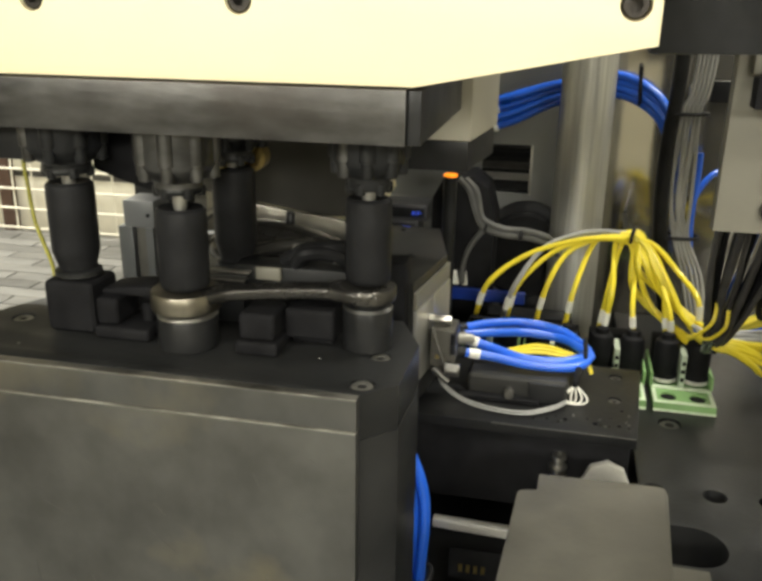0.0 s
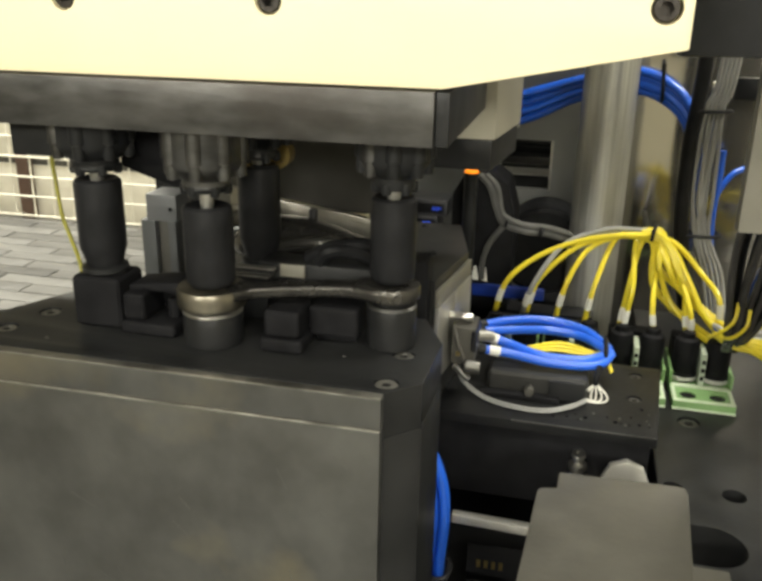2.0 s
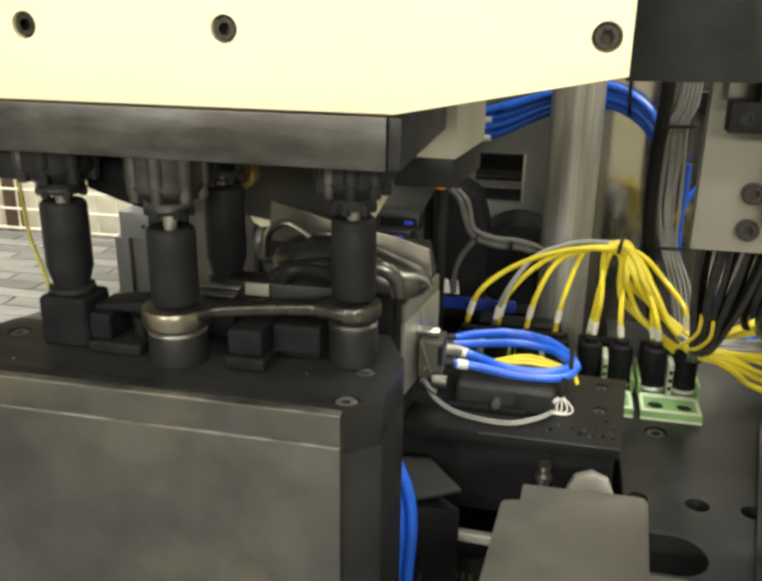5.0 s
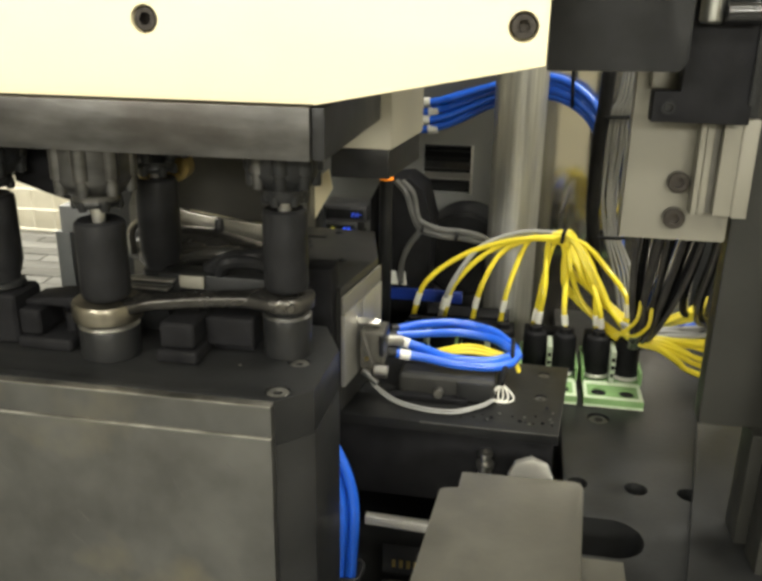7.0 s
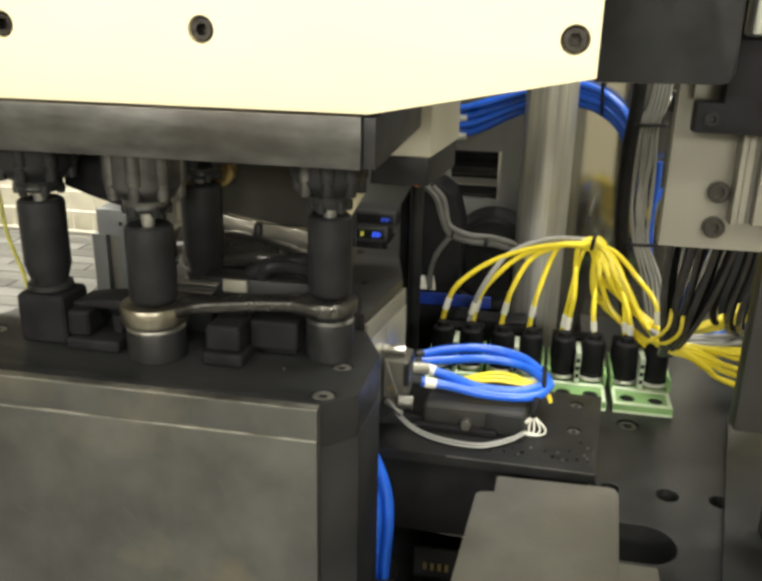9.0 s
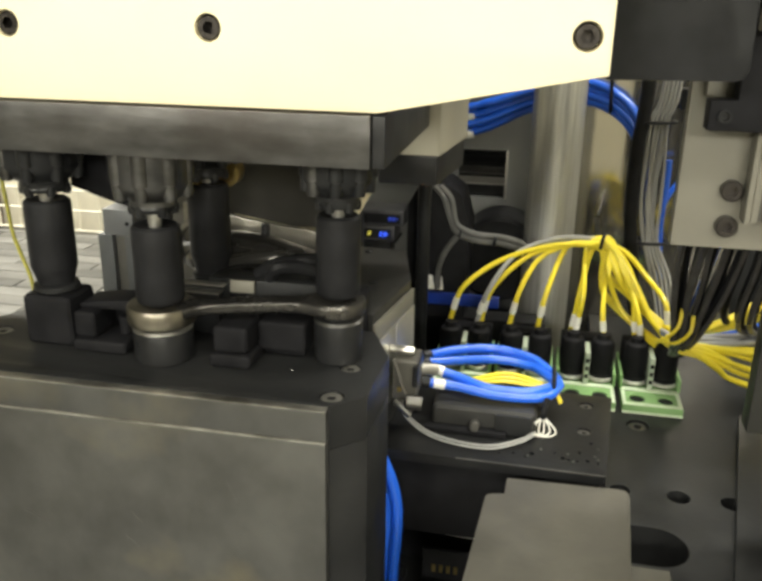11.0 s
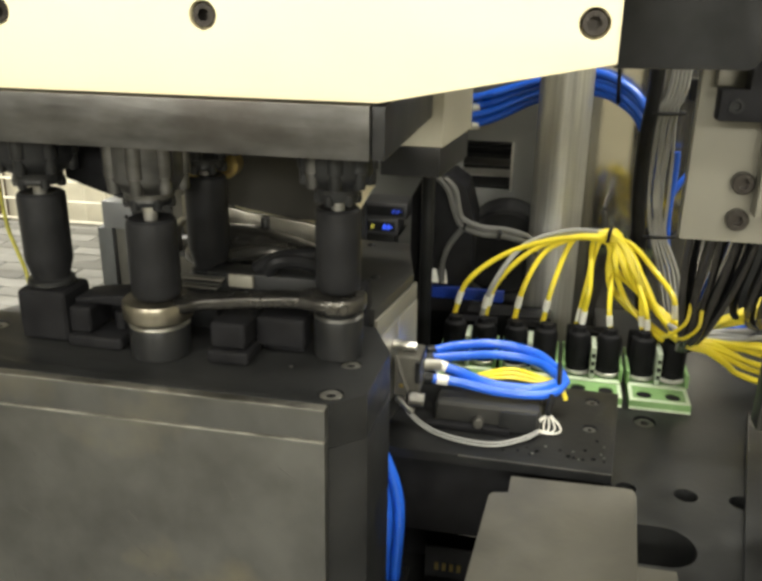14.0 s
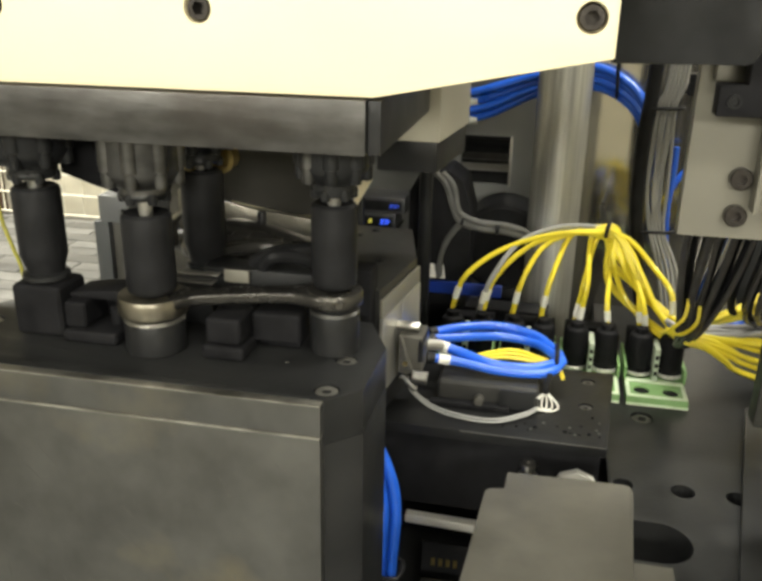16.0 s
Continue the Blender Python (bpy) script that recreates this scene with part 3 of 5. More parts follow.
for k, (a, b) in enumerate((((-0.19, 0.082, 1.04), (-0.165, 0.088, 1.046)), ((-0.2, 0.088, 1.04), (-0.16, 0.094, 1.050)))):
    part("hose_loop", tube([a, ((a[0] + b[0]) / 2 - 0.004, a[1] - 0.004, 1.049), b, (b[0] + 0.012, b[1] + 0.008, 1.036)], 0.0048, 10), RUBBER, lat, "black rubber hose loop")

# ---- thin earth lead at the left post ----
single("earth_lead", tube([(-0.3625, 0.06, 1.1338), (-0.3658, 0.06, 1.1045), (-0.365, 0.06, 1.0868), (-0.3631, 0.06, 1.0637), (-0.3583, 0.06, 1.0471), (-0.3536, 0.06, 1.030), (-0.348, 0.055, 1.0)], 0.0013, 8), mat("yellow_green_lead", (0.30, 0.28, 0.04), 0.4, 0, 0.2, 200, 0.05, 200), "thin yellow green earth lead hanging from head", "cable")

# ---- chute and transfer shell behind the posts ----
chute = thing("part_chute", (-0.22, 0.24, 0.735), "cream sheet metal chute with folded lip", "chute")
CH = mat("chute_cream", (0.80, 0.75, 0.52), 0.4, 0, 0.05, 20, 0.05, 200)


def sheet(points, t):
    b = bmesh.new()
    vs = [b.verts.new(p) for p in points]
    f = b.faces.new(vs)
    b.normal_update()
    n = f.normal.copy()
    ws = [b.verts.new(Vector(p) + n * t) for p in points]
    b.faces.new(ws[::-1])
    for i in range(len(vs)):
        j = (i + 1) % len(vs)
        b.faces.new((vs[i], vs[j], ws[j], ws[i]))
    return b


part("slope", sheet([(-0.2950, 0.235, 1.078), (-0.205, 0.225, 1.050), (-0.2095, 0.215, 1.011), (-0.263, 0.215, 1.042)], 0.0015), CH, chute)
part("lip", sheet([(-0.2045, 0.224, 1.050), (-0.190, 0.21, 1.040), (-0.197, 0.21, 1.008), (-0.2083, 0.21, 0.990), (-0.2090, 0.215, 1.010)], 0.0015), CH, chute)
part("wing", sheet([(-0.2345, 0.213, 1.009), (-0.2098, 0.213, 1.008), (-0.2088, 0.213, 0.990)], 0.0015), CH, chute)
part("stand", block(-0.222, -0.20, 0.24, 0.26, 0.735, 1.03, 0.001), DARK, chute)
rear = thing("rear_carrier", (-0.26, 0.3, 0.735), "dark grey carrier housing behind the posts", "housing")
part("housing", prism([(0.26, 0.735), (0.26, 1.035), (0.285, 1.06), (0.42, 1.085), (0.42, 0.735)], "x", -0.345, -0.205, 0.004), GREYP, rear)
part("lid", block(-0.335, -0.215, 0.30, 0.41, 1.0865, 1.0925, 0.002), BLACK, rear)
part("rib", block(-0.28, -0.2745, 0.2545, 0.2598, 0.74, 1.03, 0.001), DARK, rear)
part("rib", block(-0.232, -0.2265, 0.2545, 0.2598, 0.74, 1.03, 0.001), DARK, rear)


def shell_body():
    """A long smooth pressed shell with a rounded nose and a raised crown."""
    b = bmesh.new()
    rings = []
    for i in range(25):
        s = i / 24
        x = -0.062 + 0.124 * s
        end = math.sqrt(max(0.0, 1 - (abs(2 * s - 1)) ** 4))
        h = (0.0135 + 0.005 * math.sin(3.0 * s + 0.4)) * end + 0.0005
        d = 0.024 * end + 0.0005
        dz = 0.004 * math.sin(5.2 * s) - 0.009
        rings.append([b.verts.new((x, d * math.cos(a) * (1 if math.sin(a) > -0.3 else 0.9), dz + h * math.copysign(abs(math.sin(a)) ** 0.8, math.sin(a)))) for a in [2 * math.pi * k / 24 for k in range(24)]])
    for p, q in zip(rings, rings[1:]):
        for k in range(24):
            b.faces.new((p[k], p[(k + 1) % 24], q[(k + 1) % 24], q[k]))
    b.faces.new(rings[0][::-1])
    b.faces.new(rings[-1])
    return b


SHELLM = mat("pressed_shell_steel", (0.085, 0.083, 0.079), 0.26, 0.7, 0.15, 25, 0.06, 120)
SHELL_AT = Vector((-0.222, 0.158, 1.034))
shell = thing("transfer_arm", SHELL_AT, "smooth dark grey transfer arm with rounded nose", "transfer arm")
sb = shell_body()
bmesh.ops.transform(sb, matrix=Matrix.Translation(SHELL_AT), verts=sb.verts)
part("shell", sb, SHELLM, shell)
part("pin", lathe([(0, 0), (0.0035, 0), (0.0035, 0.010), (0.0028, 0.0112), (0, 0.0112)], SHELL_AT + Vector((-0.0025, 0.016, 0.006)), n=16), BLACK, shell)
fin = prism([(-0.072, -0.014), (0.058, -0.014), (0.054, 0.008), (0.030, 0.0135), (-0.020, 0.0190), (-0.072, 0.0290)], "y", 0.019, 0.024, 0.0008)
bmesh.ops.transform(fin, matrix=Matrix.Translation(SHELL_AT), verts=fin.verts)
part("fin", fin, mat("taupe_fin_steel", (0.30, 0.285, 0.245), 0.30, 0.8, 0.3, 22, 0.15, 90, (0.14, 0.13, 0.11), 0.7), shell, "flat taupe steel fin")
part("clear_hose", tube([SHELL_AT + Vector((-0.030, -0.010, 0.014)), SHELL_AT + Vector((-0.048, -0.012, 0.022)), SHELL_AT + Vector((-0.062, -0.010, 0.012)), SHELL_AT + Vector((-0.066, -0.004, -0.008))], 0.0030, 10), CHROME, shell, "shiny curved pipe end")
# Bright tube paints in the highlight line round the shell's nose.
part("nose_rim", tube([SHELL_AT + Vector((0.030, -0.024, -0.004)), SHELL_AT + Vector((0.048, -0.021, -0.001)), SHELL_AT + Vector((0.0585, -0.010, -0.007)), SHELL_AT + Vector((0.0605, 0.0, -0.016))], 0.0016, 8), ALU, shell, "bright tube drawn for the highlight along the nose")
part("shiny_pipe", tube([SHELL_AT + Vector((-0.016, -0.026, -0.002)), SHELL_AT + Vector((0.006, -0.029, 0.003)), SHELL_AT + Vector((0.028, -0.028, 0.004)), SHELL_AT + Vector((0.039, -0.026, -0.004)), SHELL_AT + Vector((0.042, -0.024, -0.016))], 0.0058, 14), mat("pipe_steel", (0.11, 0.108, 0.10), 0.24, 0.7, 0.2, 40, 0.08, 120), shell, "shiny bent pipe")
part("shank", tube([SHELL_AT + Vector((-0.05, 0.0, -0.005)), SHELL_AT + Vector((-0.075, 0.02, -0.012)), SHELL_AT + Vector((-0.09, 0.06, -0.014))], 0.009, 12), BLACK, shell)

# ---- slide unit: plate, body, manifold, hoses; it travels towards the front ----
base = cut(block(0.0555, 0.42, -0.02, 0.60, 0.80, 0.841, 0.001), [rod(0.0092, (0.1131, 0.1921, 0.79), (0, 0, 1), 0.1, 0, 32), rod(0.0092, (0.1545, 0.1914, 0.79), (0, 0, 1), 0.1, 0, 32), rod(0.0082, (0.0668, 0.192, 0.79), (0, 0, 1), 0.1, 0, 32), rod(0.0105, (0.0912, 0.3088, 0.833), (0, 0, 1), 0.1, 0, 32), prism([(0.045 + 0.0, 0.098)] + [(0.088 + 0.0235 * math.sin(math.pi * k / 14), 0.1215 - 0.0235 * math.cos(math.pi * k / 14)) for k in range(15)] + [(0.045, 0.145)], "z", 0.79, 0.86, 0)])
bp = thing("base_plate", (0.2, 0.3, 0.735), "black oxide base plate with drilled holes and slot", "base plate")
bpl = part("plate", base, DARK, bp)
part("socket_screw", cut(lathe([(0, 0.8332), (0.009, 0.8332), (0.009, 0.8385), (0.0082, 0.8395), (0, 0.8395)], (0.0912, 0.3088, 0), n=32), [lathe([(0, 0.8345), (0.0047, 0.8345), (0.0047, 0.85), (0, 0.85)], (0.0912, 0.3088, 0), n=6)]), WORN, bpl, "steel socket head cap screw in counterbore")
for x in (0.062, 0.36):
    part("riser", block(x, x + 0.04, 0.0, 0.58, 0.7352, 0.7998, 0.001), BLACK, bp)

LEADC = mat("sensor_lead_sheath", (0.27, 0.27, 0.26), 0.4, 0, 0.12, 40, 0.05, 200)
SL = Vector((-0.04, 0.33, 0.7352))
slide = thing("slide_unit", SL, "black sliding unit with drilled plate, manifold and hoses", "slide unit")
pl_holes = [(0.0389, 0.3195, 0.0066), (0.0425, 0.3720, 0.0066), (0.0405, 0.2680, 0.0022), (0.0200, 0.2680, 0.0024), (0.0245, 0.2668, 0.0015), (-0.006, 0.2700, 0.0022), (0.0445, 0.2985, 0.0016), (-0.022, 0.268, 0.0015), (0.0320, 0.2655, 0.0013), (0.0132, 0.2755, 0.0012), (0.0340, 0.2805, 0.0014), (-0.0145, 0.2745, 0.0013), (0.0490, 0.2655, 0.0014), (-0.034, 0.2655, 0.0012), (-0.012, 0.2640, 0.0010)]
sp = part("slide_plate", cut(prism([(-0.165, 0.250), (0.0545, 0.247), (0.068, 0.395), (-0.165, 0.40)], "z", 0.8425, 0.852, 0.0005), [rod(r, (x, y, 0.846), (0, 0, 1), 0.02, 0, 24) for x, y, r in pl_holes]), SLIDEB, slide, "black drilled slide plate")
part("worn_edge", prism([(-0.070, 0.2484), (0.0540, 0.2467), (0.0540, 0.2475), (-0.070, 0.2492)], "z", 0.8512, 0.8522, 0.0002), WORN, sp, "thin bright strip along the plate edge")
for x, y, r in pl_holes[:2]:
    part("socket_screw", cut(lathe([(0, 0.8462), (r * 0.85, 0.8462), (r * 0.85, 0.8505), (0, 0.8505)], (x, y, 0), n=20), [lathe([(0, 0.8475), (r * 0.42, 0.8475), (r * 0.42, 0.86), (0, 0.86)], (x, y, 0), n=6)]), WORN, sp)
for x, y in ((0.0240, 0.2755), (0.0470, 0.2760), (0.0012, 0.2790), (0.0285, 0.2640), (-0.0095, 0.2655), (0.0490, 0.2710), (0.0500, 0.2890)):
    part("dowel", lathe([(0, 0), (0.0012, 0), (0.001, 0.0007), (0, 0.0008)], (x, y, 0.852), n=10), WORN, sp)
part("carriage", block(-0.160, 0.052, 0.262, 0.395, 0.7625, 0.8423, 0.002), JET, slide, "black carriage body")
ab_ = part("shock_absorber", rod(0.0120, (0.0330, 0.2622, 0.8035), (0, -1, 0), 0.004, 0.001, 40), NUT, slide, "pale shock absorber with hexagon nut")
part("hex_nut", lathe([(0, 0), (0.0165, 0.0005), (0.0195, 0.002), (0.0205, 0.004), (0.0205, 0.0075), (0.0185, 0.009), (0, 0.009)], (0.0330, 0.2490, 0.8035), (0, 1, 0), 8), NUT, ab_, "pale zinc hexagon nut")
part("grease_nipple", lathe([(0.006, 0), (0.006, 0.008), (0.0082, 0.009), (0.0082, 0.014), (0.0045, 0.0155), (0.0045, 0.020), (0.0066, 0.022), (0.006, 0.0255), (0.0025, 0.026), (0.002, 0.022), (0, 0.022)], (-0.0085, 0.2590, 0.7980), (0, -0.10, 1), 20), CHROME, slide, "chrome grease nipple")
# manifold at the rear of the slide
part("manifold_block", prism([(-0.1435, 0.251), (-0.1284, 0.348), (-0.149, 0.441), (-0.226, 0.443), (-0.226, 0.352), (-0.172, 0.264)], "z", 0.8525, 0.9740, 0.0012), SLATE, slide, "dark slate manifold block")
part("end_block", bevelled(block(-0.1765, -0.1480, 0.236, 0.2625, 0.8525, 0.9960, 0), 0.002, 2), JET, slide, "black end block")
for x, y in ((-0.2100, 0.385), (-0.2050, 0.372), (-0.1600, 0.330), (-0.1850, 0.425)):
    part("socket_screw", cut(lathe([(0, 0.9741), (0.0042, 0.9741), (0.0042, 0.9752), (0.0036, 0.9757), (0, 0.9757)], (x, y, 0), n=16), [lathe([(0, 0.9746), (0.0020, 0.9746), (0.0020, 0.98), (0, 0.98)], (x, y, 0), n=6)]), BLACK, slide)
# Raised black block painted in for the dark inside of a slot.
part("slot_cover", block(-0.2200, -0.1950, 0.402, 0.412, 0.9741, 0.9750, 0.0003), BLACK, slide)
part("top_strip", prism([(-0.1428, 0.2478), (-0.1275, 0.3478), (-0.1245, 0.3474), (-0.1398, 0.2474)], "z", 0.9505, 0.9665, 0.0006), TAN, slide, "bright bevelled strip")
part("port_plate", prism([(-0.1428, 0.2478), (-0.1355, 0.2955), (-0.1318, 0.2950), (-0.1391, 0.2473)], "z", 0.8800, 0.9500, 0.0006), ALU, slide, "bare aluminium port plate")
part("port_plate", prism([(-0.1352, 0.2975), (-0.1275, 0.3478), (-0.1238, 0.3473), (-0.1315, 0.2970)], "z", 0.8800, 0.9500, 0.0006), ALU, slide, "bare aluminium port plate")
part("pivot_pin", lathe([(0, 0), (0.0038, 0), (0.0042, 0.0006), (0.0042, 0.020), (0.0036, 0.021), (0, 0.021)], (-0.134, 0.282, 0.932), (1, 0.05, -0.02), 20), CHROME, slide, "bright pivot pin")
vb = part("valve", bevelled(block(-0.1300, -0.1085, 0.270, 0.302, 0.8900, 0.9260, 0), 0.002), GREYP, slide, "small grey pneumatic valve")
part("elbow", tube([(-0.114, 0.292, 0.910), (-0.104, 0.300, 0.908), (-0.097, 0.306, 0.905)], 0.0055, 12), ALU, vb)
part("strut", tube([(-0.1285, 0.2690, 0.928), (-0.1215, 0.2670, 0.908), (-0.1125, 0.2660, 0.884)], 0.0018, 8), GREYP, vb, "grey bent strut")
part("clip", block(-0.1115, -0.1070, 0.2660, 0.2990, 0.9050, 0.9240, 0.0008), BLACK, vb)
part("indicator", lathe([(0, 0), (0.0022, 0), (0.0018, 0.0012), (0, 0.0014)], (-0.1235, 0.2697, 0.900), (0, -1, 0), 12), BRASS, vb, "small brass plug")
part("fitting", rod(0.0062, (-0.116, 0.262, 0.893), (1, 0.1, -0.1), 0.014, 0.001, 20), WORN, vb, "metal push fitting")
part("lower_elbow", tube([(-0.126, 0.266, 0.890), (-0.119, 0.263, 0.886), (-0.112, 0.263, 0.880)], 0.0034, 12), WORN, vb, "worn metal elbow fitting")
# hoses: each with a pale marker sleeve, all meeting in a tie
HO = [([(-0.108, 0.352, 0.898), (-0.085, 0.370, 0.898), (-0.050, 0.386, 0.896), (-0.015, 0.380, 0.893), (0.004, 0.362, 0.889), (0.0120, 0.350, 0.887)], 0.0046),
      ([(-0.108, 0.340, 0.896), (-0.080, 0.356, 0.894), (-0.045, 0.375, 0.890), (-0.012, 0.371, 0.888), (0.006, 0.346, 0.889), (0.0130, 0.348, 0.887)], 0.0044),
      ([(-0.106, 0.330, 0.896), (-0.080, 0.328, 0.890), (-0.050, 0.318, 0.886), (-0.015, 0.320, 0.885), (0.005, 0.332, 0.886), (0.0140, 0.345, 0.886)], 0.0046),
      ([(-0.103, 0.310, 0.890), (-0.080, 0.316, 0.886), (-0.045, 0.314, 0.882), (-0.012, 0.317, 0.881), (0.006, 0.325, 0.882), (0.0148, 0.342, 0.885)], 0.0044)]
for pts, r in HO:
    h = part("air_hose", tube(pts, r, 14, 12), BLUE, slide, "glossy blue pneumatic hose")
    a = Vector(pts[0])
    d = (Vector(pts[1]) - a).normalized()
    if pts[0][1] < 0.335:
        part("marker_sleeve", rod(r + 0.0006, a + d * 0.004, d, 0.0105, 0.0004, 16), WHITE, h, "pale marker sleeve")
    part("push_fitting", rod(r + 0.0012, a - d * 0.008, d, 0.0085, 0.0006, 16), BLACK, h)
part("hose_tie", tube([(0.0085, 0.333, 0.878), (0.0085, 0.362, 0.878), (0.009, 0.362, 0.893), (0.009, 0.333, 0.893), (0.0085, 0.332, 0.878)], 0.0022, 8), RUBBER, slide, "black cable tie")
for k in range(3):
    part("signal_cable", tube([(-0.07 + 0.004 * k, 0.335 - 0.004 * k, 0.884), (-0.035, 0.356 - 0.009 * k, 0.885), (-0.005, 0.348 - 0.006 * k, 0.883), (0.010, 0.342, 0.880), (0.0165, 0.338 + 0.003 * k, 0.868)], 0.0019, 8), YELLOW, slide, "yellow signal cable")
# round actuator lying under the hoses
act = part("actuator", bevelled(block(-0.098, -0.004, 0.298, 0.360, 0.8523, 0.8740, 0), 0.006, 3), SLATE, slide, "dark grey rounded actuator")
part("base_flange", block(-0.104, -0.030, 0.288, 0.2978, 0.8523, 0.8570, 0.0008), JET, act)
part("end_cap", rod(0.0048, (-0.058, 0.298, 0.860), (0, -1, 0.1), 0.010, 0.0008, 16), WORN, act)
part("side_cover", block(-0.040, -0.008, 0.2945, 0.2978, 0.8530, 0.8720, 0.0008), DARK, act)
for k in range(2):
    o = 0.0052 * k
    part("sensor_lead", tube([(-0.126, 0.300 - o, 0.884), (-0.122, 0.295 - o, 0.866), (-0.100, 0.283 - o, 0.8555), (-0.072, 0.2715 - o, 0.8548), (-0.042, 0.2705 - o, 0.8548), (-0.018, 0.285 - o, 0.8555), (-0.006, 0.297 - o, 0.857)], 0.0010, 8), LEADC, slide, "pale grey sensor lead")
for k in range(3):
    w, tilt = 0.0145 - 0.0058 * k, 0.006 - 0.0050 * k
    pts = [(0.0010 + w * math.sin(a) * (1 - math.cos(a)) * 0.62 + tilt * 0.08, 0.300 + 0.0015 * k, 0.8635 + 0.0105 * math.cos(a)) for a in [2 * math.pi * q / 14 for q in range(15)]]
    part("lead_loop", tube(pts, 0.00085, 7, 4), WHITE, slide, "coiled pale sensor lead")
part("lead_tie", tube([(0.0012, 0.3010, 0.8705), (0.0014, 0.3020, 0.8770), (0.0040, 0.312, 0.884)], 0.0030, 8), RUBBER, slide)

# unit scaled about the camera to fit its view; guide shoe carries it above bed
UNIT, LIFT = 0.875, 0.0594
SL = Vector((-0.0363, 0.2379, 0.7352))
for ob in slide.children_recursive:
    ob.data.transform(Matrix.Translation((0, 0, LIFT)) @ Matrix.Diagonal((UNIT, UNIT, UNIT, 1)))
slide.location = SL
part("guide_shoe", block(-0.130, 0.030, 0.255, 0.310, 0.7354, 0.8183, 0.002), JET, slide)

# ---- pit in front of the slide: cross bar, lug, low blue hoses ----
bar = thing("cross_bar", (-0.02, 0.154, 0.7352), "pale ground steel cross bar on dark brackets", "cross bar")
part("rail", prism([(-0.1030, 0.8135), (-0.0210, 0.8115), (0.0530, 0.8088), (0.0530, 0.8010), (-0.1030, 0.8060)], "y", 0.150, 0.158, 0.0010), NUT, bar)
for x in (-0.020, 0.034):
    part("bracket", block(x, x + 0.010, 0.151, 0.157, 0.7354, 0.8005, 0.0008), JET, bar)
EJ = Vector((-0.085, 0.142, 0.7352))
ejector = thing("ejector_lever", EJ, "dark grey ejector lever plate swinging into the pit", "lever")
part("plate", sheet([(-0.1030, 0.1240, 0.8510), (-0.0580, 0.1300, 0.8640), (-0.0880, 0.1650, 0.8670), (-0.1310, 0.1650, 0.8640)], 0.003), SLATE, ejector, "dark grey wedge plate")
# Black sheet laid on the plate to paint a dark slot.
part("slot_pad", sheet([(-0.1154, 0.1537, 0.8634), (-0.0951, 0.1564, 0.8665), (-0.0972, 0.1623, 0.8681), (-0.1210, 0.1620, 0.8659)], 0.001), JET, ejector)
part("body", prism([(-0.1030, 0.1255), (-0.0590, 0.1320), (-0.0900, 0.160), (-0.1310, 0.160)], "z", 0.7600, 0.8470, 0.0010), JET, ejector, "black lever body")
lug = thing("stop_lug", (-0.07, 0.13, 0.7352), "worn steel stop lug with slotted screw", "stop lug")
part("body", bevelled(block(-0.088, -0.055, 0.105, 0.150, 0.7354, 0.7560, 0), 0.004, 3), WORN, lug)
part("screw", lathe([(0.006, 0), (0.0085, 0), (0.0085, 0.004), (0.007, 0.005), (0, 0.005)], (-0.0715, 0.122, 0.756), n=20), BLACK, lug)
plate = thing("rating_plate", (-0.07, 0.1655, 0.7352), "small black plate with worn yellow marks", "plate")
part("plate", block(-0.090, -0.03, 0.164, 0.167, 0.7354, 0.7790, 0.0005), RUBBER, plate)
for k in range(4):
    part("mark", block(-0.0815 + 0.0062 * k, -0.0785 + 0.0062 * k, 0.1632, 0.1638, 0.757, 0.764, 0), BRASS, plate)
for k, (dx, dy) in enumerate(((0.0, 0.0), (0.0085, 0.004), (0.0035, 0.010))):
    hp = tube([(-0.142 + dx * 0.3, 0.108 + dy, 0.936), (-0.126 + dx * 0.8, 0.106 + dy, 0.902), (-0.1150 + dx, 0.104 + dy, 0.872), (-0.1115 + dx, 0.104 + dy, 0.842), (-0.1135 + dx, 0.104 + dy, 0.800), (-0.1165 + dx, 0.105 + dy, 0.736)], 0.0042, 12)
    h = thing("low_air_hose", (-0.1165 + dx, 0.105 + dy, 0.7355), "glossy blue pneumatic hose beside fixture block", "hose", "low air hoses")
    part("tube", hp, BLUE, h)
    if k == 0:
        part("tie", tube([(-0.1210, 0.098, 0.7905), (-0.1000, 0.100, 0.7905), (-0.1000, 0.122, 0.7905), (-0.1210, 0.120, 0.7905), (-0.1210, 0.098, 0.7905)], 0.002, 8), RUBBER, h, "black cable tie")

# ---- grey stop cover ----
stop = thing("stop_cover", (0.01, 0.05, 0.7352), "grey painted stop cover with stepped corner", "cover")
part("cover", prism([(0.0560, -0.10), (0.0555, 0.0), (0.0625, 0.1035), (0.0610, 0.1105), (0.056, 0.1118), (-0.0235, 0.1090), (-0.0243, 0.0885), (-0.0345, 0.0860), (-0.0370, 0.083), (-0.0440, -0.02), (-0.048, -0.10)], "z", 0.862, 0.892, 0.0016), GREYP, stop)
part("leg", block(-0.02, 0.05, 0.0, 0.09, 0.7354, 0.8618, 0.001), BLACK, stop)
part("keeper", block(0.0580, 0.0920, 0.02, 0.0830, 0.8414, 0.8500, 0.001), GREYP, stop, "grey keeper plate")

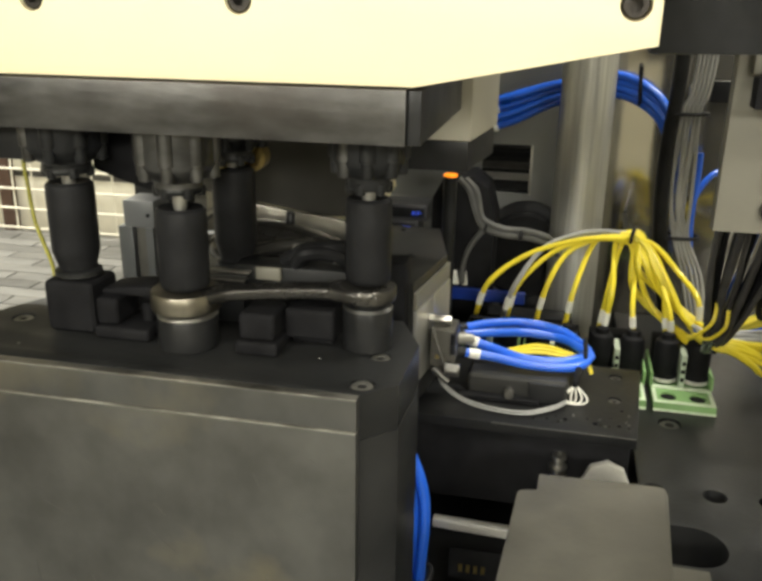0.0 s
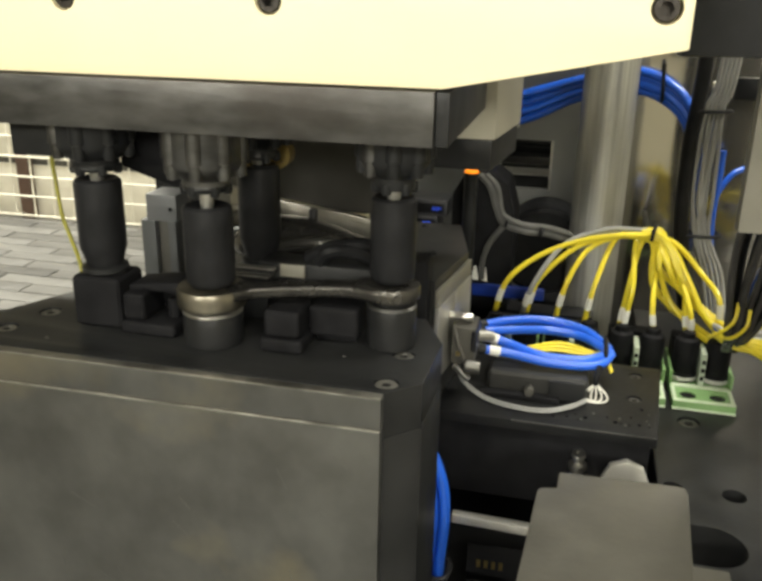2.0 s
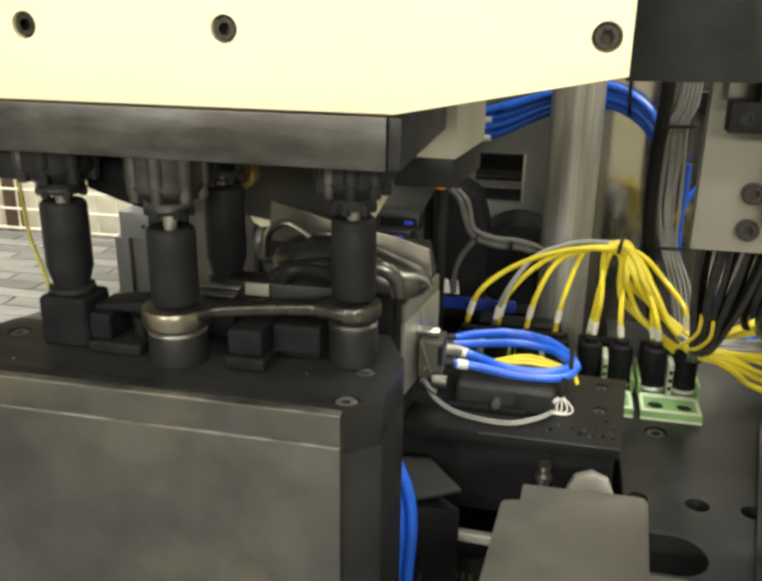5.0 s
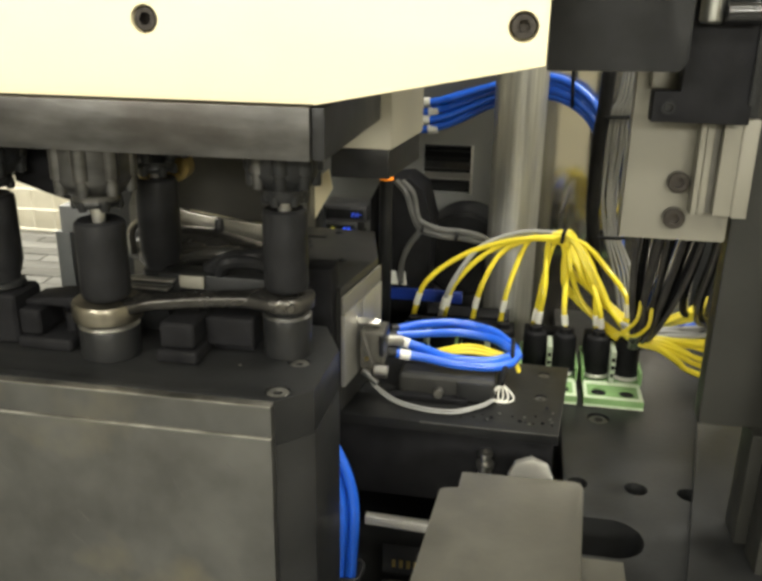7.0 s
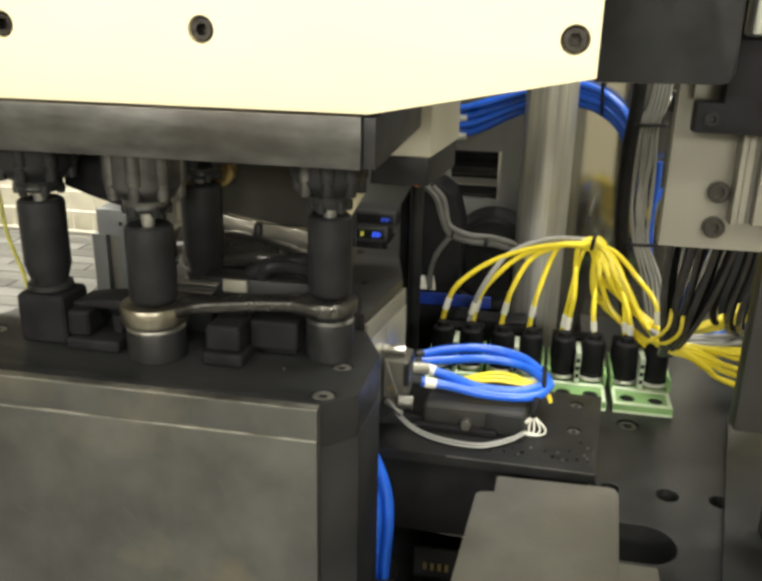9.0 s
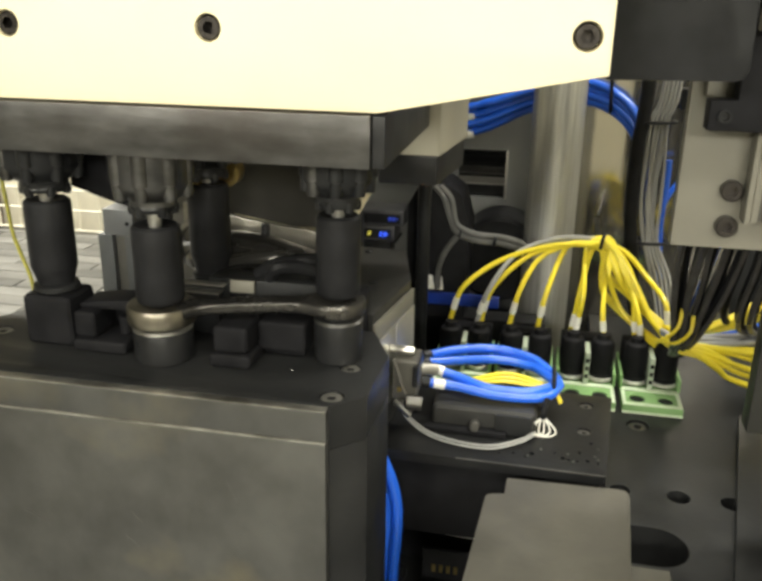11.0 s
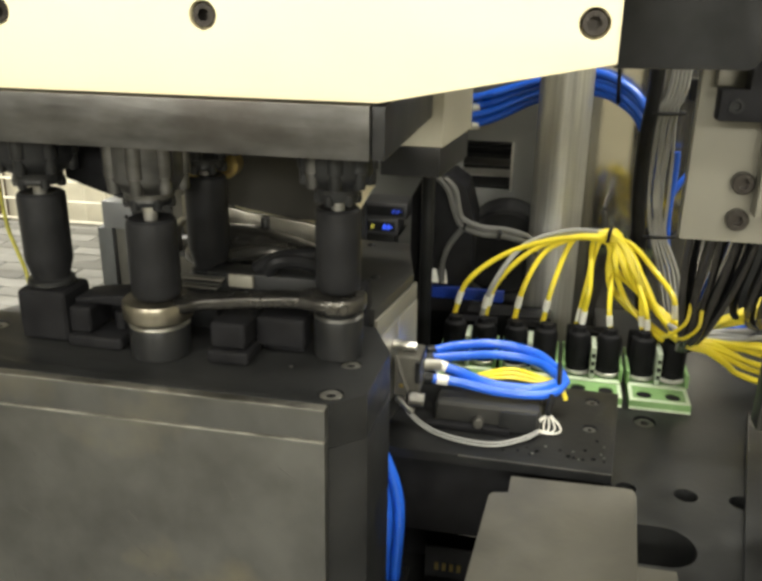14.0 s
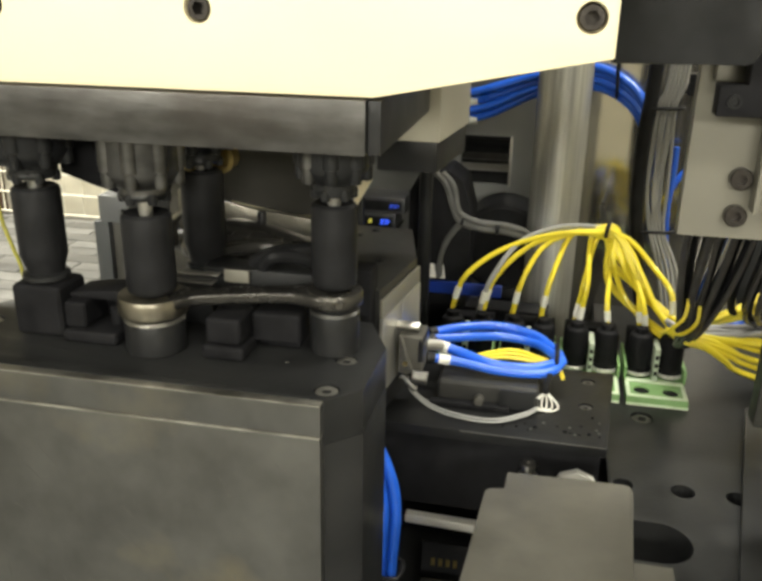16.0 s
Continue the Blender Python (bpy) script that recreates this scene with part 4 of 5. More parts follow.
# ---- connector row with yellow cables ----
XS = [-0.0975, -0.0675, -0.0345, -0.0045, 0.0285, 0.0585, 0.0915, 0.1215]
CY = 0.398
for k in range(4):
    xa, xb = XS[2 * k], XS[2 * k + 1]
    xm = (xa + xb) / 2
    term = thing("connector_block", (xm, CY, 0.8412), "green terminal block with two black plug connectors", "connector", "connector row")
    hole = [rod(0.0076, (xx, CY - 0.050, 0.845), (0, 0, 1), 0.02, 0, 20) for xx in (xm - 0.0135, xm + 0.0135)]
    part("housing", cut(block(xm - 0.0285, xm + 0.0285, CY - 0.066, CY + 0.03, 0.8414, 0.8500, 0.0012), hole), GREEN, term, "green plastic housing")
    # Dark disc in each hole stands in for the shade inside.
    for xx in (xm - 0.0135, xm + 0.0135):
        part("screw", rod(0.0075, (xx, CY - 0.050, 0.8452), (0, 0, 1), 0.0036, 0.0002, 16), RUBBER, term, "dark disc drawn for the shade in the hole")
    part("back_shell", bevelled(block(xm - 0.0262, xm + 0.0262, CY + 0.0095, CY + 0.0285, 0.8502, 0.8860, 0), 0.002), JET, term, "black plastic back shell")
    part("side_wall", block(xm - 0.0295, xm - 0.0268, CY - 0.03, CY + 0.03, 0.8502, 0.8640, 0.0006), GREEN, term)
    part("side_wall", block(xm + 0.0268, xm + 0.0295, CY - 0.03, CY + 0.03, 0.8502, 0.8640, 0.0006), GREEN, term)
    part("centre_rib", block(xm - 0.0025, xm + 0.0025, CY - 0.03, CY + 0.0, 0.8502, 0.8850, 0.0006), mat("pale_rib", (0.42, 0.48, 0.38), 0.4, 0, 0.1, 40, 0.05, 200) if k == 0 else bpy.data.materials["pale_rib"], term, "pale locking rib")
    for xx in (xm - 0.0150, xm + 0.0150):
        pc = part("plug", lathe([(0.0122, 0.8503), (0.0130, 0.8515), (0.0130, 0.8580), (0.0120, 0.8590), (0.0120, 0.8890), (0.0105, 0.8925), (0.0070, 0.8945), (0.0062, 0.8995), (0, 0.8995)], (xx, CY - 0.011, 0), n=28), JET, term, "black plug connector")
        part("lock_ring", lathe([(0.0129, 0.8512), (0.0137, 0.8517), (0.0137, 0.8550), (0.0129, 0.8555)], (xx, CY - 0.011, 0), n=28), NUT, pc, "pale knurled locking ring")
    # Pale strips paint the whitish highlights on the housing's edges and deck.
    part("front_lip", block(xm - 0.0283, xm + 0.0283, CY - 0.0675, CY - 0.0662, 0.8416, 0.8440, 0.0004), PALEG, term, "pale strip drawn for the highlight on the front lip")
    part("deck_edge", block(xm - 0.0280, xm + 0.0280, CY - 0.0655, CY - 0.0605, 0.8501, 0.8506, 0.0001), PALEG, term, "pale strip drawn for the highlight on the deck edge")
    for q in (-1, 1):
        part("deck_edge", block(xm + q * 0.0262 - 0.0018, xm + q * 0.0262 + 0.0018, CY - 0.0603, CY - 0.0350, 0.8501, 0.8506, 0.0001), PALEG, term, "pale strip drawn for the highlight on the deck edge")
    part("deck_strip", block(xm - 0.0275, xm + 0.0275, CY - 0.0345, CY - 0.0275, 0.8502, 0.8512, 0.0003), PALEG, term, "pale deck strip")
    for q in range(3):
        part("rib_mark", block(xm - 0.0018, xm + 0.0018, CY - 0.0306, CY - 0.0302, 0.8575 + 0.0085 * q, 0.8615 + 0.0085 * q, 0), JET, term, "small dark bar on the rib")

TOP = Vector((0.0435, 0.425, 0.9865))
loom = thing("cable_loom", (0.0435, 0.425, 0.9865), "fanned loom of yellow cables tied at the crown", "cable loom")
ENDS = [(-0.0992, 0.9059), (-0.0715, 0.9036), (-0.0371, 0.9063), (-0.0081, 0.9058), (0.0294, 0.8952), (0.0593, 0.8949), (0.0949, 0.8940), (0.1190, 0.9105)]
rnd = random.Random(4)
for k, (ex, ez) in enumerate(ENDS):
    for rep in range(2 if k in (1, 4, 6) else 1):
        e = Vector((ex + 0.004 * rep * (1 if k % 2 else -1), CY - 0.004 + 0.008 * rep, ez - 0.006))
        span = TOP.x - e.x
        t0 = TOP + Vector((rnd.uniform(-0.006, 0.004), rnd.uniform(-0.008, 0.008), rnd.uniform(-0.006, 0.003)))
        if span > 0.03:
            mid = [t0 + Vector((-span * 0.30, 0.002 + rnd.uniform(-0.006, 0.004), -0.001 - 0.022 * span)), t0 + Vector((-span * 0.64, -0.006, -0.008 - 0.10 * span)), e + Vector((span * 0.07 + 0.002, 0.001, 0.036))]
        elif span > 0:
            mid = [t0 + Vector((-span * 0.30 - 0.002, 0.0, -0.014)), e + Vector((span * 0.34, 0.001, 0.050)), e + Vector((span * 0.10 + 0.001, 0.0, 0.024))]
        else:
            mid = [t0 + Vector((-span * 0.42, 0.0, -0.010)), t0 + Vector((-span * 0.78, -0.006, -0.036)), e + Vector((-0.004, 0.0, 0.030))]
        pts = [t0 + Vector((0.012, 0.012, -0.004)), t0] + mid + [e, e + Vector((0, 0, -0.012))]
        m = GREYC if (k == 1 and rep == 0) else YELLOW
        c = part("cable", tube(pts, 0.0027, 10, 9), m, loom, "yellow jacketed cable" if m is YELLOW else "grey jacketed cable")
        run = [q for q in spline(pts, 9)[-32:] if 0.009 < (q - e).length < 0.026 and q.z > e.z]
        if len(run) > 1:
            part("marker_sleeve", tube(run, 0.0033, 10, 2), WHITE, c, "white marker sleeve")
# the sheaf that runs from the crown down to the right
for k in range(12):
    o = Vector((0.0028 * (k % 4) - 0.003, 0.004 * (k // 4) - 0.004, -0.0028 * (k % 5) + 0.002))
    pts = [TOP + o * 0.6 + Vector((-0.004, 0, 0)), TOP + o + Vector((0.012, 0.002, -0.002)), TOP + o * 1.8 + Vector((0.030 - 0.0022 * k + rnd.uniform(-0.002, 0.002), 0.004 - 0.002 * k, -0.018 - 0.0012 * k)), TOP + o * 2 + Vector((0.050 - 0.0028 * k + rnd.uniform(-0.003, 0.003), -0.006, -0.050)), TOP + o * 2 + Vector((0.066 - 0.001 * k, -0.020, -0.074)), TOP + o * 1.5 + Vector((0.082, -0.045, -0.086))]
    part("cable", tube(pts, 0.0029, 10, 8), YELLOW, loom, "yellow jacketed cable")
part("crown_tie", tube([TOP + Vector((0.004, -0.011, -0.006)), TOP + Vector((0.006, -0.008, 0.006)), TOP + Vector((0.010, 0.010, 0.005)), TOP + Vector((0.011, 0.012, -0.006))], 0.0018, 8), RUBBER, loom, "black cable tie")
part("stay_rod", tube([TOP + Vector((0.004, 0.012, -0.004)), TOP + Vector((0.005, 0.05, -0.01)), TOP + Vector((0.010, 0.17, -0.02))], 0.003, 8), DARK, loom)

# lower sheaf lying on the base plate at the right
low = thing("cable_sheaf", (0.15, 0.34, 0.842), "spread sheaf of yellow and grey cables on base plate", "cable sheaf")
STRANDS = [0] * 9 + [1] * 4 + [2] + [0] * 6
rq = random.Random(12)
for k, c in enumerate(STRANDS):
    m = (YELLOW, GREYC, BLUE)[c]
    u = k / (len(STRANDS) - 1)
    ez = 0.880 + 0.066 * u + rq.uniform(-0.003, 0.003)
    ex = 0.176 + 0.022 * min(1, u * 2) + rq.uniform(-0.004, 0.004)
    y0 = 0.340 + 0.045 * u + rq.uniform(-0.004, 0.004)
    sx, sz = 0.1235 + 0.0022 * (k % 4), 0.910 - 0.003 * (k % 3)
    bow = 0.008 if u < 0.5 else 0.002 + rq.uniform(0, 0.008)
    pts = [(sx - 0.012, y0 + 0.012, sz + 0.002), (sx, y0, sz), (sx + (ex - sx) * 0.35, y0 - 0.004, sz + (ez - sz) * 0.26 + bow * 0.5), (sx + (ex - sx) * 0.72, y0 - 0.002, sz + (ez - sz) * 0.68 + bow * 0.4), (ex, y0 + 0.006, ez), (ex + 0.05, y0 + 0.02, ez - 0.010 + 0.02 * (u - 0.5))]
    part("cable", tube(pts, 0.0026 if c != 2 else 0.003, 10, 8), m, low, ("yellow jacketed cable", "grey jacketed cable", "blue air line")[c])

# dark sleeved cables that drop from the bracket
SLEEVE = mat("grey_sleeve", (0.055, 0.053, 0.050), 0.20, 0, 0.25, 60, 0.1, 300)
drop = thing("sleeved_cables", (0.14, 0.36, 1.2), "black sleeved cables dropping behind the bracket", "cable bundle")
rd = random.Random(31)
for k in range(26):
    u = k / 25
    x1 = 0.108 + 0.076 * u + rd.uniform(-0.003, 0.003)
    y = 0.300 + 0.010 * (k % 4) + rd.uniform(-0.003, 0.003)
    xe = 0.119 + 0.012 * u
    if u < 0.72:
        pts = [(x1 + 0.010, y, 1.10), (x1 + 0.002, y + 0.010, 1.02), (x1 + (xe - x1) * 0.30 + rd.uniform(-0.002, 0.002), y + 0.018, 0.968), (x1 + (xe - x1) * 0.72, y + 0.028, 0.926), (xe, 0.352, 0.899)]
    else:
        pts = [(x1 + 0.008, y, 1.10), (x1 + 0.004, y + 0.012, 1.01), (x1 - 0.002, y + 0.020, 0.965), (x1 + 0.004, y + 0.045, 0.935), (x1 + 0.020, y + 0.070, 0.920)]
    m = BLUE if k == 11 else (SLEEVE if k % 4 == 0 else GREYC if k % 9 == 1 else JET)
    r = 0.0030 if m is BLUE else 0.0019 if m is GREYC else rd.uniform(0.0024, 0.0036)
    part("sleeve", tube(pts, r, 10, 8), m, drop, "blue air line" if m is BLUE else "translucent grey cable sleeve" if m is SLEEVE else "thin grey cable" if m is GREYC else "black cable sleeve")
for k in range(2):
    part("stray_cable", tube([(0.1180 + 0.010 * k, 0.318, 0.958 - 0.006 * k), (0.1150 + 0.011 * k, 0.312, 0.942 - 0.004 * k), (0.1060 + 0.012 * k, 0.318, 0.928 - 0.003 * k), (0.1000 + 0.012 * k, 0.332, 0.918)], 0.0017, 8), YELLOW, drop, "thin yellow cable")
part("hanger", tube([(0.114, 0.305, 1.095), (0.16, 0.302, 1.10), (0.2, 0.304, 1.10)], 0.004, 8), BLACK, drop)

# ---- vertical grey loom beside the column ----
grey = thing("grey_loom", (0.095, 0.5, 0.85), "vertical loom of grey cables with black ties", "cable loom")
for k in range(10):
    o = 0.0040 * (k % 5)
    y = 0.492 + 0.006 * (k // 5) + 0.002 * math.sin(k * 3.1)
    b_ = 0.004 * math.sin(k * 1.9)
    pts = [(0.1045 + o * 1.1, y, 1.40), (0.1000 + o, y, 1.150), (0.0915 + o, y, 1.102), (0.0890 + o * 1.15 + b_ * 0.5, y, 1.055), (0.0910 + o + b_, y, 1.010), (0.0985 + o * 0.9, y, 0.970), (0.111 + o * 1.2, y - 0.01, 0.930), (0.122 + o, y - 0.03, 0.880)]
    part("cable", tube(pts, 0.00165, 8, 8), GREYC, grey)
part("black_sleeve", tube([(0.0860, 0.490, 1.40), (0.0840, 0.490, 1.15), (0.0800, 0.490, 1.07), (0.0815, 0.490, 1.0), (0.088, 0.492, 0.95), (0.10, 0.495, 0.88)], 0.0072, 14), RUBBER, grey, "black cable sleeve")
for z, x in ((1.1000, 0.0905), (0.9700, 0.0975)):
    part("tie", tube([(x - 0.008, 0.484, z), (x + 0.022, 0.486, z + 0.001), (x + 0.023, 0.507, z), (x - 0.006, 0.507, z), (x - 0.008, 0.484, z)], 0.0018, 8, 6), RUBBER, grey, "black cable tie")
part("air_line", tube([(0.1150, 0.50, 1.06), (0.1155, 0.50, 1.03), (0.1145, 0.50, 0.99), (0.118, 0.498, 0.95), (0.126, 0.48, 0.88)], 0.0034, 10), BLUE, grey, "blue air line")
part("air_line", tube([(0.114, 0.505, 1.005), (0.120, 0.508, 1.020), (0.131, 0.512, 1.035), (0.145, 0.52, 1.04)], 0.0032, 10), BLUE, grey, "blue air line")
sens = thing("proximity_sensor", (0.13, 0.59, 1.1), "chrome threaded sensor in a small black mount", "sensor")
part("barrel", lathe([(0, 0), (0.0045, 0), (0.0062, 0.001), (0.0062, 0.008), (0.005, 0.0085), (0.005, 0.014), (0.0062, 0.0145), (0.0062, 0.020), (0, 0.020)], (0.110, 0.590, 1.1155), (1, 0, 0), 20), CHROME, sens, "chrome threaded barrel")
part("mount", block(0.1305, 0.170, 0.580, 0.5995, 1.104, 1.127, 0.001), BLACK, sens)

# ---- blue air lines behind the head ----
air = thing("air_line_bank", (-0.05, 0.60, 1.09), "bank of blue air lines running behind the column", "hose bank")
for k in range(6):
    z = 1.0955 - 0.0105 * (k % 4) - (0.003 if k > 3 else 0)
    y = 0.585 + 0.008 * (k // 4) + 0.002 * (k % 2)
    zz = 1.1165 - 0.0068 * (k % 4)
    pts = [(-0.134, y, z), (-0.115, y, z + 0.001), (-0.085, y, z + 0.007 + 0.001 * k), (-0.041, y, zz), (0.0, y - 0.002, zz + 0.010), (0.027, y - 0.012, zz + 0.014), (0.052, y - 0.03, zz + 0.008), (0.074, y - 0.050, zz - 0.008), (0.090, y - 0.058, zz - 0.038)]
    l = part("air_line", tube(pts, 0.0048, 12, 8), BLUE, air, "glossy blue air line")
    part("marker_sleeve", rod(0.0056, Vector((-0.124 + 0.010 * (k % 2), y, z + 0.0005)), (1, 0, 0.1), 0.012, 0.0004, 14), WHITE, l, "pale marker sleeve")
part("tie", tube([(0.050, 0.548, 1.140), (0.052, 0.546, 1.105), (0.054, 0.580, 1.103), (0.052, 0.58, 1.14), (0.050, 0.548, 1.14)], 0.002, 8), RUBBER, air, "black cable tie")
part("manifold", block(-0.185, -0.1345, 0.575, 0.61, 1.045, 1.105, 0.002), DARK, air)
part("manifold_foot", block(-0.18, -0.16, 0.61, 0.6548, 1.06, 1.09, 0.001), DARK, air)

# ---- pressure display, warning lamp, dark drive and its cable behind the slide ----
DY, DB, DD = glow("digit_yellow", (0.75, 0.7, 0.1), 0.45), glow("digit_blue", (0.04, 0.12, 1.0), 1.0), glow("digit_dim_blue", (0.03, 0.09, 0.8), 0.35)
BEZEL = mat("display_bezel", (0.055, 0.055, 0.058), 0.4, 0.1, 0.1, 60, 0.05, 200)
for k, (dx, dz) in enumerate(((-0.188, 0.968), (-0.178, 0.986))):
    disp = thing("pressure_display", (dx - 0.01, 0.475, dz - 0.0088), "grey pressure display with lit blue and yellow digits", "display", "stacked pressure displays")
    part("case", block(dx - 0.036, dx + 0.0135, 0.460, 0.500, dz - 0.0088, dz + 0.0088, 0.0012), BEZEL, disp)
    part("screen", block(dx - 0.0325, dx + 0.0105, 0.4588, 0.4598, dz - 0.0055, dz + 0.0055, 0.0003), RUBBER, disp, "black glossy screen")
    for x0, w, h, m in ((-0.0170, 0.0034, 0.0050, DY), (-0.0035, 0.0030, 0.0060, DB), (0.0012, 0.0030, 0.0060, DB), (0.0055, 0.0012, 0.0020, DB)):
        if m is DY and k == 1:
            continue
        if k == 1:
            m, w, h = DD, w * 0.8, h * 0.7
        for q in range(1 if w < 0.002 else 2):
            xa = dx + x0 + 0.0019 * q
            part("digit", prism([(xa, dz - h / 2), (xa + 0.0011, dz - h / 2), (xa + 0.0023, dz + h / 2), (xa + 0.0012, dz + h / 2)], "y", 0.4578, 0.4586, 0.0), m, disp, "lit slanted digit stroke")
stand = thing("display_stand", (-0.2, 0.478, 0.7355), "dark folded stand carrying the pressure displays", "stand")
part("stem", block(-0.215, -0.180, 0.466, 0.496, 0.7356, 0.9585, 0.001), DARK, stand)
part("shelf", block(-0.226, -0.172, 0.459, 0.502, 0.9587, 0.9590, 0.0), DARK, stand)
POWERC = mat("power_cable_sheath", (0.105, 0.105, 0.102), 0.16, 0, 0.2, 40, 0.05, 200, coat=0.5)
drive = thing("servo_drive", (-0.11, 0.45, 0.7355), "black servo drive with rounded shoulder", "motor")
part("housing", prism([(-0.157, 0.7356), (-0.157, 1.008), (-0.146, 1.030), (-0.115, 1.034), (-0.098, 1.022), (-0.088, 0.985), (-0.090, 0.9), (-0.090, 0.7356)], "y", 0.44, 0.50, 0.004), JET, drive)
part("drum", rod(0.052, (-0.060, 0.53, 0.925), (0, 1, 0), 0.07, 0.004, 48), RUBBER, drive, "black round drive drum")
part("drum_foot", block(-0.085, -0.035, 0.54, 0.59, 0.7356, 0.88, 0.002), BLACK, drive)
part("label", prism([(-0.1330, 0.9160), (-0.1235, 0.9160), (-0.1265, 0.9310), (-0.1325, 0.9310)], "y", 0.4345, 0.4375, 0), WHITE, drive, "white label tag")
part("label", prism([(-0.1205, 0.9160), (-0.1140, 0.9160), (-0.1165, 0.9310), (-0.1235, 0.9310)], "y", 0.4345, 0.4375, 0), WHITE, drive, "white label tag")
part("blue_strip", block(-0.134, -0.052, 0.4340, 0.4395, 0.8990, 0.9120, 0.001), mat("navy_plastic", (0.008, 0.03, 0.22), 0.35, 0, 0.1, 40, 0.05, 200), drive, "blue plastic strip")
part("drive_skirt", block(-0.15, 0.0, 0.44, 0.47, 0.7356, 0.8835, 0.001), RUBBER, drive)
for k in range(2):
    o = 0.0065 * k
    part("power_cable", tube([(-0.128 + o, 0.435, 1.032), (-0.116 + o, 0.432, 1.020), (-0.108 + o * 0.6, 0.430, 0.998), (-0.100 + o * 0.3, 0.430, 0.983 + o), (-0.080, 0.432, 0.976 + o), (-0.052, 0.440, 0.972 + o), (-0.030, 0.452, 0.962 + o), (-0.022, 0.462, 0.95)], 0.0036, 10), POWERC, drive, "grey power cable")
part("power_cable", tube([(-0.100, 0.430, 0.980), (-0.112, 0.432, 0.962), (-0.119, 0.432, 0.942), (-0.120, 0.434, 0.918)], 0.0034, 10), POWERC, drive, "grey power cable")
for x, z in ((-0.099, 0.984), (-0.062, 0.977)):
    part("tie", rod(0.0055, (x, 0.430, z), (1, 0.1, -0.2), 0.003, 0.0004, 12), RUBBER, drive)
warn = thing("warning_lamp", (-0.134, 0.415, 1.0), "small amber warning lamp lit on a stalk", "lamp")
part("lens", lathe([(0, 0), (0.0070, 0), (0.0074, 0.0012), (0.0066, 0.0024), (0, 0.003)], (-0.134, 0.41, 1.0385), (0, 0, 1), 24), glow("amber_glow", (1.0, 0.28, 0.01), 0.8), warn, "lit amber lens")
part("stalk", rod(0.007, (-0.134, 0.41, 0.7356), (0, 0, 1), 0.303, n=16), BLACK, warn)
door = thing("pale_flap", (-0.185, 0.40, 1.0), "pale sheet metal flap behind the head", "flap")
part("flap", sheet([(-0.224, 0.39, 1.026), (-0.190, 0.39, 1.050), (-0.186, 0.39, 1.030), (-0.206, 0.39, 0.995)], 0.002), CREAM, door)
part("stem", block(-0.206, -0.196, 0.393, 0.40, 0.7356, 1.01, 0.001), DARK, door)

# ---- bracket, rail and black clamp at the right ----
brk = thing("rail_bracket", (0.10, 0.125, 1.0715), "beige anodised bracket plate with two cap screws", "bracket")
part("plate", block(0.068, 0.1325, 0.119, 0.131, 1.0715, 1.40, 0.0008), TAN, brk)
for z in (1.1095, 1.0868):
    b = cut(lathe([(0, 0), (0.0062, 0), (0.0065, 0.0006), (0.0065, 0.0062), (0.0058, 0.0068), (0, 0.0068)], (0.0992, 0.119, z), (0, -1, 0), 32), [lathe([(0, 0.0025), (0.0034, 0.0025), (0.0034, 0.02), (0, 0.02)], (0.0992, 0.119, z), (0, -1, 0), 6)])
    part("socket_screw", b, SCREW, brk, "dark socket head cap screw")
rail = thing("linear_rail", (0.122, 0.11, 1.09), "aluminium linear rail with stepped flanges", "rail")
part("flange", block(0.1065, 0.1098, 0.104, 0.1188, 1.0915, 1.40, 0.0006), TAN, rail)
part("web", block(0.1108, 0.1150, 0.108, 0.1188, 1.0915, 1.40, 0.0005), TAN, rail)
part("groove", block(0.1152, 0.1195, 0.112, 0.1188, 1.0915, 1.40, 0.0003), GREYP, rail)
part("face", block(0.1197, 0.1300, 0.106, 0.1188, 1.0915, 1.40, 0.0006), TAN, rail)
part("edge", block(0.1302, 0.1395, 0.106, 0.1188, 1.0905, 1.1500, 0.0008), TAN, rail)
part("edge_upper", block(0.1302, 0.1370, 0.108, 0.1188, 1.1503, 1.40, 0.0008), DARK, rail)
cl = thing("black_carriage", (0.09, 0.08, 1.15), "black clamp carriage with chrome rod on the rail", "carriage")
part("arm", prism([(0.0128, 1.1790), (0.078, 1.1800), (0.0815, 1.1815), (0.0835, 1.186), (0.0835, 1.40), (0.0128, 1.40)], "y", 0.045, 0.075, 0.0012), BLACK, cl, "black rounded arm")
part("foot", prism([(0.0745, 1.1490), (0.1280, 1.1490), (0.1255, 1.40), (0.0880, 1.40), (0.0890, 1.1665), (0.0745, 1.1660)], "y", 0.088, 0.1035, 0.0008), JET, cl)
part("side_cover", block(0.1258, 0.1290, 0.086, 0.1035, 1.160, 1.40, 0.0006), DARK, cl)
part("window_insert", block(0.0755, 0.0885, 0.1105, 0.1185, 1.1665, 1.181, 0.0004), TAN, cl)
part("chrome_rod", rod(0.0062, (0.0985, 0.082, 1.2035), (0, 0, 1), 0.1, 0.0015, 24), mat("dull_chrome", (0.24, 0.24, 0.22), 0.34, 0.9, 0.2, 40, 0.05, 200), cl, "dull chrome rod")
part("cross_pin", rod(0.0065, (0.1046, 0.0805, 1.2095), (1, 0, 0.02), 0.0205, 0.001, 24), mat("gloss_black", (0.015, 0.015, 0.015), 0.2, 0.2, 0.1, 40, 0.03, 200), cl, "glossy dark cross pin")
